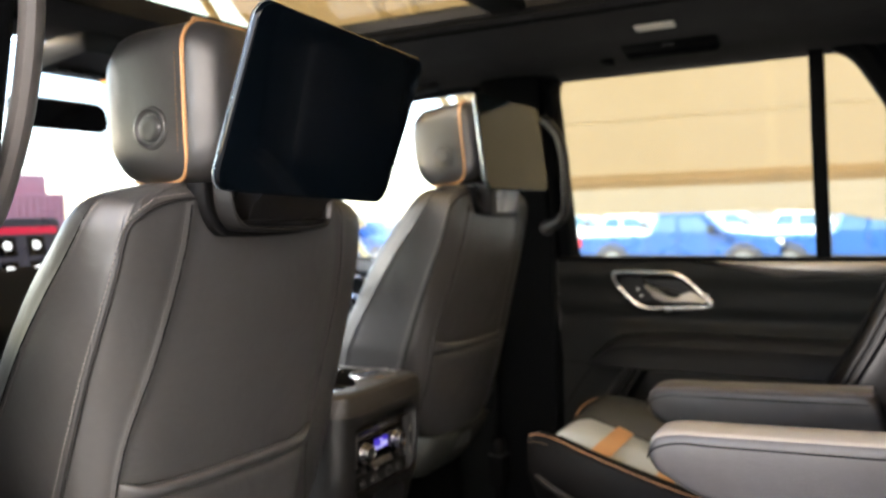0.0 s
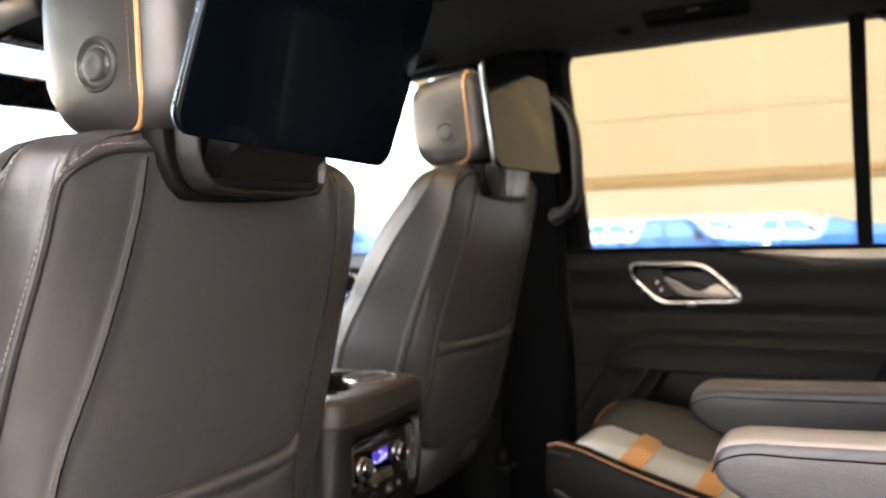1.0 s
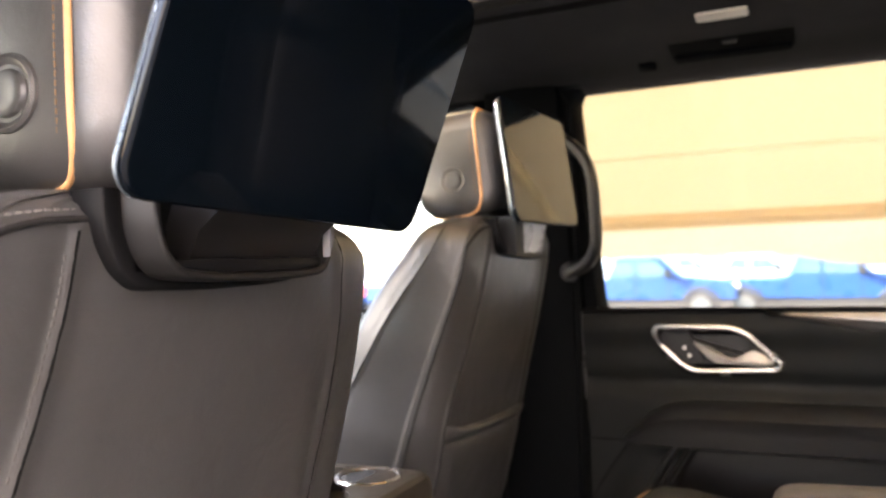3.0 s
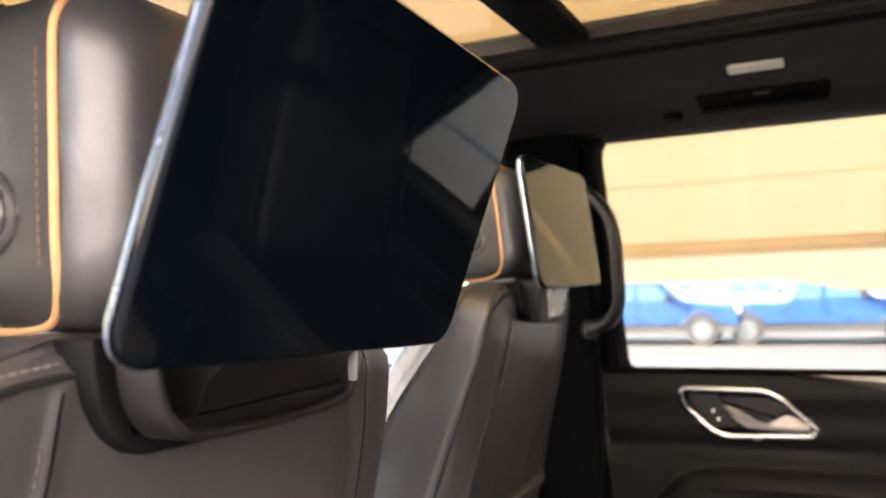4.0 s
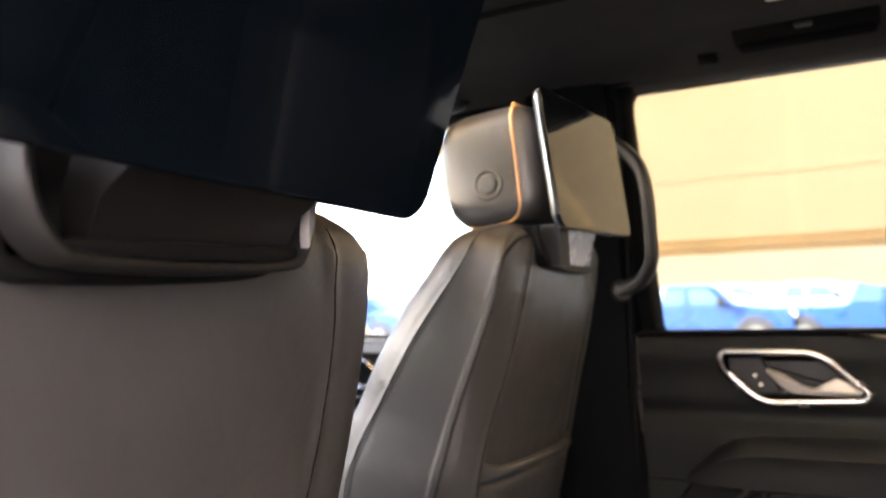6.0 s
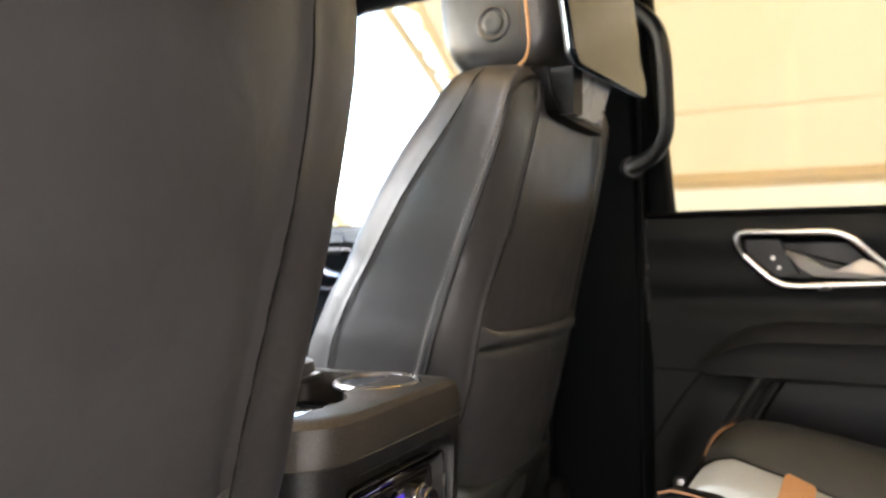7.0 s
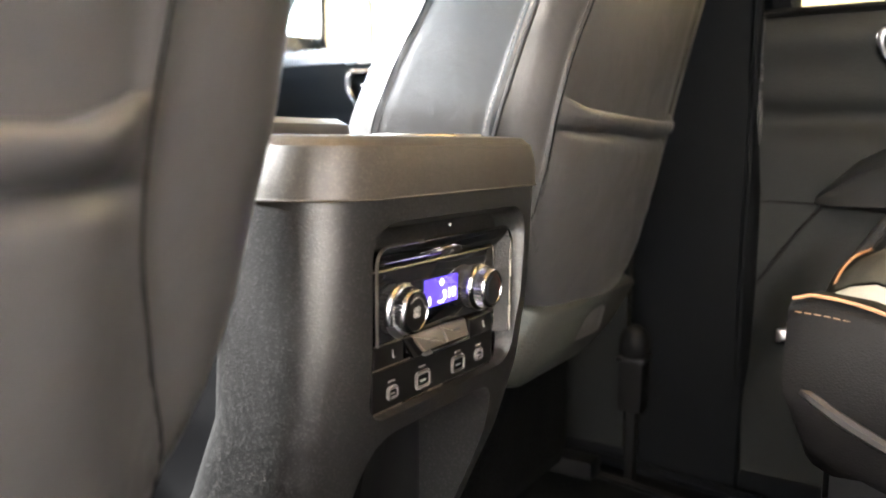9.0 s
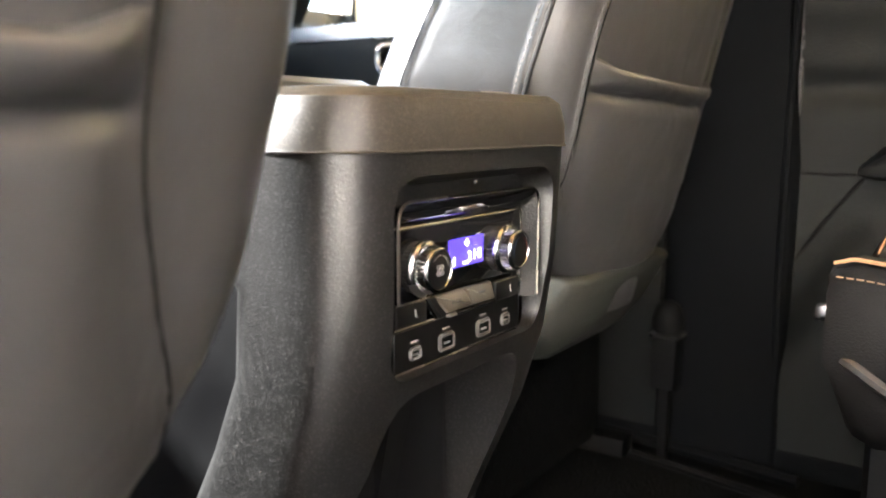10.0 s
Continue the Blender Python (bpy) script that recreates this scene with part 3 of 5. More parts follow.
part("outer_skin", bm, SKIN, door)
bm = B()
rings = [[(x, u, v) for u, v in offset(BEZEL, -i)] for x, i in ((.762, -.002), (.770, .001), (.782, .005), (.790, .012))]
loft(bm, rings, True, False)
bm.faces.new([bm.verts.new(p) for p in rings[-1]])
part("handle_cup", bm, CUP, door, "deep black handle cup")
bm = B()
rings = [[(x, u, v) for u, v in offset(POCKET, i)] for x, i in ((.728, .010), (.760, .006), (.800, 0), (.815, -.01))]
loft(bm, rings, True, False)
bm.faces.new([bm.verts.new(p) for p in rings[-1]])
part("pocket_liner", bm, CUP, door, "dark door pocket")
bm = B()
tube(bm, [(door_x(u, v) - .001, u, v) for u, v in offset(POCKET, .001)], .0072, 8, True)
part("pocket_rim", bm, TRIM_SOFT, door, "rolled rim round the door pocket")
bm = B()
tube(bm, [(door_x(u, v) - 0.002, u, v) for u, v in offset(BEZEL, 0.000)], 0.0080, 10, True)
part("handle_bezel", bm, CHROME, door, "satin chrome handle surround")
bm = B()
rings = []
for y in np.linspace(.160, .014, 26):
    zt = float(np.interp(-y, (-.160, -.131, -.100, -.085, -.068, -.050, -.032, -.014), (.641, .632, .613, .610, .618, .627, .619, .604)))
    zb = float(np.interp(-y, (-.160, -.140, -.118, -.09, -.048, -.014), (.634, .612, .599, .597, .595, .597)))
    zm = float(np.interp(-y, (-.160, -.131, -.090, -.048, -.014), (.638, .625, .606, .604, .601)))
    zm = min(max(zm, zb + .001), zt - .001)
    xf = .752 + .012 * abs((y - .075) / .085) ** 3
    rings.append([(xf + .010, y, zb), (xf + .004, y, zb + .001), (xf - .002, y, zm - .002), (xf - .003, y, zm + .001), (xf + .003, y, zt - .001), (xf + .008, y, zt), (xf + .014, y, (zb + zt) / 2)])
loft(bm, rings)
part("door_handle", bm, LEVER, door, "satin silver pull lever", 35)
bm = B()
slab(bm, rounded([(.226, .660), (.170, .660), (.138, .600), (.172, .594), (.222, .636)], .006, 3), lambda u, v, d: (d, u, v), [(.790, 0), (.776, 0), (.774, .002)])
lk = part("lock_switch", bm, CUP, door)
for dy, dz in ((.180, .628), (.171, .612)):
    bm = B()
    box(bm, (.7725, dy - .0028, dz - .003), (.774, dy + .0028, dz + .003), 0.0005)
    part("mark", bm, WHITE_MARK, lk)
# armrest pad with a tapered front tip
bm = B()
rings = []
for y in (.302, .297, .28, .25, .215, .17, .05, -.2, -.5, -.74):
    top = float(np.interp(-y, (-.302, -.28, -.25, -.215, -.17, -.1), (.447, .468, .498, .516, .523, .525)))
    bot = float(np.interp(-y, (-.302, -.28, -.2), (.437, .432, .431)))
    dep = float(np.interp(-y, (-.302, -.28, -.22, -.1), (.010, .030, .048, .052)))
    h = top - bot
    rings.append([(.775, y, top + .004), (.768 - dep * .35, y, top), (.766 - dep * .8, y, top - .10 * h), (.764 - dep, y, top - .28 * h), (.766 - dep * .97, y, top - .33 * h),
                  (.766 - dep * .93, y, top - .6 * h), (.766 - dep * .85, y, bot + .08 * h), (.768 - dep * .5, y, bot), (.775, y, bot - .002)])
loft(bm, rings)
arm = part("armrest", bm, TRIM_SOFT, door, "padded black armrest", 60)
bm = B()
tube(bm, [(.7655, .383, .436), (.7655, .33, .436), (.7640, .297, .436)], 0.0016, 5)
tube(bm, catmull([(.7655, .295, .432), (.7655, .33, .385), (.7655, .362, .335), (.766, .384, .30)], 4), 0.0022, 5)
part("panel_seam", bm, SEAM, door)
bm = B()
tube(bm, catmull([(.735, .196, .438), (.728, .222, .398), (.728, .250, .352), (.730, .272, .300), (.736, .285, .24), (.745, .29, .16)], 5), [0.007] * 3 + [0.0085] * 23, 8)
part("pocket_edge", bm, TRIM_SOFT, door, "rounded rim of the door pocket")
bm = B()
slab(bm, rounded([(.030, .6985), (-.74, .7005), (-.74, .672), (-.30, .670), (-.155, .665), (-.06, .684)], 0.004, 3), lambda u, v, d: (d, u, v), [(.764, 0), (.7545, 0), (.753, .002)])
part("metal_inlay", bm, INLAY, door, "brushed dark metal inlay under the window")
bm = B()
tube(bm, [(tumble(.70) - .012, y, .7035) for y in (-.74, -.3, .0, .383)], 0.006, 8)
part("window_sill", bm, RUBBER, door)
bm = B()
box(bm, (.725, .318, .236), (.745, .338, .258), 0.004)
part("courtesy_reflector", bm, CHROME, door, "small bright reflector low on the door")
bm = B()
tube(bm, catmull([(.742, .389, .02), (.742, .391, .35), (.748, .389, .69), (tumble(.93) - .012, .382, .93), (tumble(1.13) - .012, .376, 1.12), (tumble(1.16) - .014, .33, 1.168), (tumble(1.16) - .014, -.4, 1.172)], 6), 0.006, 8)
solo("trim", bm, PILLAR, "black rubber door seal", "trim", kind="structure")

# front right door
HOLE_F = rounded([(1.42, .702), (1.02, 1.135), (.585, 1.152), (.565, .702)], [.03, .08, .03, .018], 6)
fdoor = thing("door_2", "closed front passenger door with black trim and clear window", "door", (.78, 1.0, 0), kind="structure")
part("window_frame", side_frame("frame", HOLE_F, 0.045, ""), PILLAR, fdoor)
bm = B()
slab(bm, offset(HOLE_F, 0.006), lambda u, v, d: (tumble(v) + 0.03 + d, u, v), [(0, 0), (0.004, 0)])
g = part("pane", bm, GLASS, fdoor)
g.visible_shadow = False
bm = B()
loft(bm, [[(door_x(-.3, z) - .004, y, z) for z in np.linspace(.03, .70, 24)] + [(.835, y, .70), (.835, y, .03)] for y in (.56, .9, 1.3, 1.6)])
part("trim_panel", bm, TRIM_BLACK, fdoor, "", 50)
bm = B()
slab(bm, rounded([(.60, .699), (1.5, .699), (1.5, .668), (.75, .665)], 0.004, 3), lambda u, v, d: (d, u, v), [(.764, 0), (.752, 0), (.750, .002)])
part("metal_inlay", bm, CHROME, fdoor, "bright metal inlay")
FB = rounded([(1.13, .650), (.99, .649), (.945, .600), (.955, .570), (1.10, .569), (1.135, .62)], 0.014, 4)
bm = B()
tube(bm, [(.752, u, v) for u, v in FB], 0.007, 8, True)
part("handle_bezel", bm, CHROME, fdoor)
bm = B()
tube(bm, [(.742, 1.09, .625), (.735, 1.04, .600), (.738, .99, .590), (.748, .965, .592)], [.005, .009, .012, .006], 8)
part("door_handle", bm, CHROME, fdoor)
bm = B()
loft(bm, [[(.765, y, .525), (.70, y, .52), (.69, y, .49), (.70, y, .44), (.765, y, .43)] for y in (.60, .8, 1.2, 1.35)])
part("armrest", bm, TRIM_SOFT, fdoor)
mir = thing("wing_mirror", "dark wing mirror outside the passenger window", "mirror", (1.15, 1.45, .75))
bm = B()
slab(bm, rrect(.105, .095, .045, 5, 1.14, .805), lambda u, v, d: (u, 1.455 + d, v), [(0, .004), (-.012, 0), (.05, 0), (.10, .03), (.12, .06)])
part("housing", bm, SKIN, mir)
bm = B()
slab(bm, rrect(.092, .082, .04, 5, 1.14, .805), lambda u, v, d: (u, 1.445 + d, v), [(0, 0), (-.004, .001)])
part("mirror_glass", bm, MIRROR, mir)
bm = B()
box(bm, (.83, 1.47, .71), (1.06, 1.55, .77), .02)
part("arm", bm, SKIN, mir)


def pillar(name, s, y0, y1, label):
    bm = B()
    rings = []
    for z in (0.0, .25, .45, .62, .70, .78, .95, 1.10, 1.19):
        x = float(np.interp(z, (0, .12, .3, .7), (.725, .735, .742, .748))) if z < .7 else tumble(z) - .027
        ya = y0 - .015 * (z < .5)
        rings.append([(s * .83, ya, z), (s * (x + .012), ya, z), (s * (x + .002), ya + .008, z), (s * x, ya + .03, z), (s * (x - .004), (ya + y1) / 2, z),
                      (s * x, y1 - .03, z), (s * (x + .004), y1 - .008, z), (s * (x + .012), y1, z), (s * .83, y1, z)])
    loft(bm, rings)
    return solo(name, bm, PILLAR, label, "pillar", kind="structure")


pillar("wall_pillar_right", 1, .392, .56, "black trimmed door pillar between the right doors")
pillar("wall_pillar_left", -1, .392, .56, "black trimmed door pillar beside the driver seat")
GRIP_R = [(.712, .400, 1.058), (.694, .372, 1.040), (.676, .342, 1.005), (.672, .330, .960), (.678, .328, .890), (.686, .331, .835), (.700, .355, .802), (.722, .398, .786)]
GRIP_L = [(-.715, .425, 1.150), (-.700, .380, 1.115), (-.700, .368, 1.050), (-.700, .386, .955), (-.700, .420, .878), (-.705, .455, .820), (-.722, .495, .790)]
for path, mat, lab in ((GRIP_R, GRIP_BLACK, "black grab handle on the pillar between closed doors"), (GRIP_L, GRIP_GREY, "grey grab handle on the pillar beside the open door")):
    h = thing("grab_handle", lab, "grab handle", path[3], group="pillar grab handles")
    bm = B()
    tube(bm, catmull(path, 5), 0.0125 if path is GRIP_R else 0.0120, 10, False, 1.25)
    part("grip", bm, mat, h)
    sg = 1 if path[0][0] > 0 else -1
    for p in (path[0], path[-1]):
        bm = B()
        tube(bm, [(sg * .745, p[1] + .004, p[2]), (p[0] - sg * .004, p[1] - .004, p[2])], [.022, .017], 12)
        part("mount", bm, mat, h)

for s in (1, -1):
    for ya, yb in ((-.86, -.98), (-1.66, -1.78)):
        bm = B()
        loft(bm, [[(s * (tumble(z) - .02), ya, z), (s * .83, ya, z), (s * .83, yb, z), (s * (tumble(z) - .02), yb, z)] for z in (.0, .70, 1.19)])
        solo("wall_pillar_rear", bm, PILLAR, "black rear pillar trim", "pillar", kind="structure")
bm = B()
slab(bm, [(-.90, .70), (-.565, .70), (-.425, 1.00), (-.345, 1.155), (-.345, 1.185), (-.90, 1.185)], lambda u, v, d: (tumble(v) + .004 + d, u, v), [(0, 0), (.05, 0)])
solo("wall_pillar_rear", bm, PILLAR, "black trim of the pillar behind the rear door", "pillar", kind="structure")
# dark privacy glass behind the rear doors
for k, s in ((5, 1), (6, -1)):
    bm = B()
    loft(bm, [[(s * (tumble(z) + .02 + d), y, z) for d, y in ((0, -.97), (.004, -.97), (.004, -1.67), (0, -1.67))] for z in (.70, .95, 1.18)])
    solo("window_%d" % k, bm, PRIVACY, "dark privacy glass beside the third row", "window", kind="structure")
bm = B()
box(bm, (-.76, -1.775, .76), (.76, -1.771, 1.20))
solo("window_7", bm, PRIVACY, "dark privacy glass of the tailgate", "window", kind="structure")
# plain walls that close the rest of the cabin
for s in (1, -1):
    bm = B()
    box(bm, (s * .77, -1.75, 0), (s * .83, -.76 if s > 0 else -.90, .72), .01)
    solo("wall_side_rear", bm, PILLAR, "black rear side trim", "wall", kind="structure")
bm = B()
box(bm, (-.83, -1.80, 0), (.83, -1.74, .78), .01)
solo("wall_rear", bm, PILLAR, "black tailgate trim", "wall", kind="structure")
bm = B()
box(bm, (-.83, .56, 0), (-.765, 1.6, .70), .01)
solo("door_3", bm, TRIM_BLACK, "closed driver door with black trim", "door", kind="structure")
# unseen pane, its dark tint added to cut light from the front left
bm = B()
slab(bm, HOLE_F, lambda u, v, d: (-tumble(v) - 0.03 - d, u, v), [(0, 0), (0.004, 0)])
solo("window_4", bm, TINTED, "unseen driver window, tinted to dim light from the left", "window", kind="structure")
solo("trim", side_frame("frame", HOLE_F, 0.05, "", -1), PILLAR, "black frame of the driver window", "trim", kind="structure")
for s in (1, -1):
    bm = B()
    tube(bm, [(s * .72, 1.06, 1.17), (s * .76, 1.45, .80), (s * .78, 1.62, .66)], .035, 8)
    solo("wall_pillar_front", bm, PILLAR, "black windscreen pillar trim", "pillar", kind="structure")
bm = B()
box(bm, (-.83, 1.70, 0), (.83, 1.78, .74), .01)
solo("wall_front", bm, TRIM_BLACK, "black bulkhead under the windscreen", "wall", kind="structure")
for s in (1, -1):
    bm = B()
    box(bm, (s * .735, -.75, -.05), (s * .84, .40, .035), .008)
    box(bm, (s * .735, .40, -.05), (s * .84, 1.75, .034), .008)
    solo("trim", bm, PILLAR, "scuffed black door sill plate", "trim", kind="structure")
    bm = B()
    tube(bm, [(s * .70, .34, .006), (s * .715, .50, .010), (s * .722, .64, .012)], .010, 6)
    solo("trim", bm, PILLAR, "scuffed grey floor edge moulding", "trim", kind="structure")
bm = B()
tube(bm, catmull([(.680, .62, .004), (.668, .557, .005), (.648, .44, .005), (.622, .30, .004)], 4), .007, 6)
solo("trim", bm, RUBBER, "raised edge of the black floor mat", "trim", kind="structure")

# roof handle, lamp and hook over the right door
rh = thing("roof_grab_handle", "black folding grab handle on the roof rail", "grab handle", (.63, .07, 1.18))
bm = B()
slab(bm, rrect(.100, .0105, .006, 4, .057, .0), lambda u, v, d: (.634 + v, u, 1.179 - v * .35 - d), [(-.004, 0), (.006, 0), (.0085, .003)])
part("grip", bm, PILLAR, rh)
bm = B()
slab(bm, rrect(.104, .040, .012, 4, .057, .0), lambda u, v, d: (.604 + v, u, 1.187 - v * .32 - d), [(-.004, 0), (.0015, 0), (.0025, .002)])
part("base", bm, PILLAR, rh)
bm = B()
box(bm, (.590, .045, 1.184), (.610, .070, 1.191), .002)
part("hook", bm, TRIM_SOFT, rh)
bm = B()
slab(bm, rrect(.041, .015, .005, 3, .058, 0), lambda u, v, d: (.482 + v, u, 1.205 - v * .12 - d), [(-.004, 0), (.004, 0), (.006, .002)])
solo("reading_lamp", bm, LAMP_LENS, "cream plastic lens of a roof lamp", "lamp")
bm = B()
slab(bm, rrect(.016, .013, .005, 3, .21, 0), lambda u, v, d: (.655 + v, u, 1.176 - d - v * .4), [(-.004, 0), (.005, 0), (.006, .002)])
solo("coat_hook", bm, PILLAR, "small black coat hook on the roof rail", "coat hook")
fh = thing("roof_grab_handle", "black folding grab handle over the front door", "grab handle", (.66, .76, 1.16))
bm = B()
tube(bm, catmull([(.672, .86, 1.172), (.655, .85, 1.158), (.645, .77, 1.152), (.655, .69, 1.158), (.672, .68, 1.172)], 5), .008, 8, False, 1.4)
part("grip", bm, SATIN_BLACK, fh)
bm = B()
box(bm, (.640, .725, 1.160), (.662, .765, 1.166), .002)
part("hook", bm, LAMP_LENS, fh, "pale hook")


# ---- front seats ----
SW = table([(.29, .07), (.34, .130), (.39, .175), (.43, .207), (.47, .224), (.55, .237), (.70, .236), (.80, .230), (.85, .225), (.868, .215), (.878, .195), (.884, .165), (.888, .12)], .006)
SR = table([(.29, .50), (.35, .485), (.50, .458), (.57, .445), (.70, .418), (.80, .400), (.86, .392), (.878, .400), (.888, .415)], .012)
SC = table([(.29, .03), (.5, .042), (.61, .034), (.71, .026), (.80, .018), (.88, .010)], .02)
SF = table([(.29, .70), (.35, .73), (.45, .725), (.533, .698), (.603, .662), (.643, .634), (.681, .615), (.726, .590), (.777, .556), (.806, .532), (.83, .512), (.852, .496), (.866, .485), (.878, .474), (.888, .460)], .008)
# seam lines: sideways place of the two rear seams, and depth of the welt and the front seam on the flank
LEFT_X = table([(.30, -.150), (.40, -.190), (.569, -.198), (.613, -.193), (.677, -.173), (.737, -.158), (.80, -.144), (.851, -.138), (.888, -.120)], .02)
RIGHT_X = table([(.30, .150), (.394, .156), (.446, .140), (.489, .130), (.53, .124), (.608, .135), (.671, .144), (.735, .155), (.808, .153), (.856, .140), (.888, .118)], .02)
WELT_Y = table([(.29, .60), (.45, .545), (.515, .518), (.582, .495), (.653, .469), (.716, .445), (.778, .422), (.813, .412), (.856, .403), (.888, .40)], .006)
FRONT_Y = table([(.29, .69), (.45, .675), (.534, .650), (.572, .633), (.621, .604), (.678, .566), (.70, .553), (.739, .528), (.789, .489), (.819, .466), (.842, .450), (.87, .440), (.888, .43)], .006)


MARKS = {}


def seat_ring(z, side=-1, m=16):
    """Half the outline of the seat back at a height: from the middle of its rear face round one side to the front.
    The rear panel sits a little towards the left, so the right flank is a broad slant."""
    w, r, c, f = SW(z), SR(z), SC(z), SF(z)
    d = f - r
    if side > 0:
        w *= float(np.interp(z, (.80, .84, .85, .86, .872, .888), (1, .985, .955, .905, .82, .72)))
    rear = ((.44, .002, 0), (.80, .003, .22), (.945, 0, .75), (1.0, .16 * d, 1.0)) if side < 0 else ((.30, .001, 0), (.53, .003, .10), (float(np.interp(z, (.58, .76), (.86, .90))), .009, .45), (1.0, .13 * d + .012, 1.0))
    half = [(0, r)] + [(-a * w, r + b + k * c) for a, b, k in rear] + [(-1.03 * w, r + .48 * d), (-1.02 * w, r + .80 * d), (-.94 * w, f), (-.76 * w, f - .03 * d), (-.45 * w, f - .30 * d), (0, f - .36 * d)]
    line = catmull([(x, y, 0) for x, y in [(.35 * w, r + .0015)] + half + [(.45 * w, f - .30 * d)]], m)[m:-m]
    n = len(line)

    def crossing(lo, hi, axis, value):
        """Where the outline passes a value, as a count of outline points."""
        a = [q[axis] - value for q in line[lo * m // 4:hi * m // 4]]
        for i in range(len(a) - 1):
            if a[i] * a[i + 1] <= 0 and a[i] != a[i + 1]:
                return lo + (i + a[i] / (a[i] - a[i + 1])) * 4 / m
        return lo + int(np.argmin([abs(v) for v in a])) * 4 / m
    rear = crossing(2, 14, 0, LEFT_X(z) if side < 0 else -RIGHT_X(z))
    welt = crossing(9, 22, 1, min(WELT_Y(z), f - .035))
    front = crossing(14, 27, 1, min(FRONT_Y(z), f - .010))
    MARKS[side, round(z, 4)] = (rear, welt, front)
    flat = list(line)
    for lo, hi in ((rear, welt), (welt, front)) if side < 0 else ():
        a, b = int(round(lo * m / 4)), int(round(hi * m / 4))
        for i in range(a + 1, b):
            chord = line[a].lerp(line[b], (i - a) / (b - a))
            flat[i] = line[i].lerp(chord, .65)
    line = flat
    out = []
    for i, p in enumerate(line):
        k = i * 4 / m
        a, b = line[max(i - 1, 0)], line[min(i + 1, n - 1)]
        t = (b - a).normalized()
        dip = -.0030 * math.exp(-((k - rear) / .30) ** 2) + .0017 * math.exp(-((k - rear) / 1.0) ** 2)
        dip += -.0026 * math.exp(-((k - front) / .28) ** 2) + .0008 * math.exp(-((k - front) / .7) ** 2)
        if side < 0:
            dip += -.0026 * math.exp(-((k - welt - .4) / .28) ** 2) + .0016 * math.exp(-((k - welt) / 1.0) ** 2)
        q = p + Vector((-t.y, t.x, 0)) * -dip
        out.append((q.x * -side, q.y))
    return out


def marks(z, side):
    """Outline counts of the rear seam, the welt and the front seam at a height."""
    seat_ring(z, side)
    return MARKS[side, round(z, 4)]


SX = 0.43


def on_seat(k, z, out=0.0, side=-1):
    """A place on the seat back's skin: k counts outline points from the middle of the rear."""
    ring = seat_ring(z, side)
    k = k * 4
    i = min(int(k), len(ring) - 2)
    a, b = Vector(ring[i]), Vector(ring[i + 1])
    p = a.lerp(b, k - i)
    d = (b - a).normalized()
    n = Vector((d.y, -d.x))
    if n.dot(p - Vector((0, SR(z) + .1))) < 0:
        n = -n
    p = p + n * out
    return (SX + p.x, p.y, z)


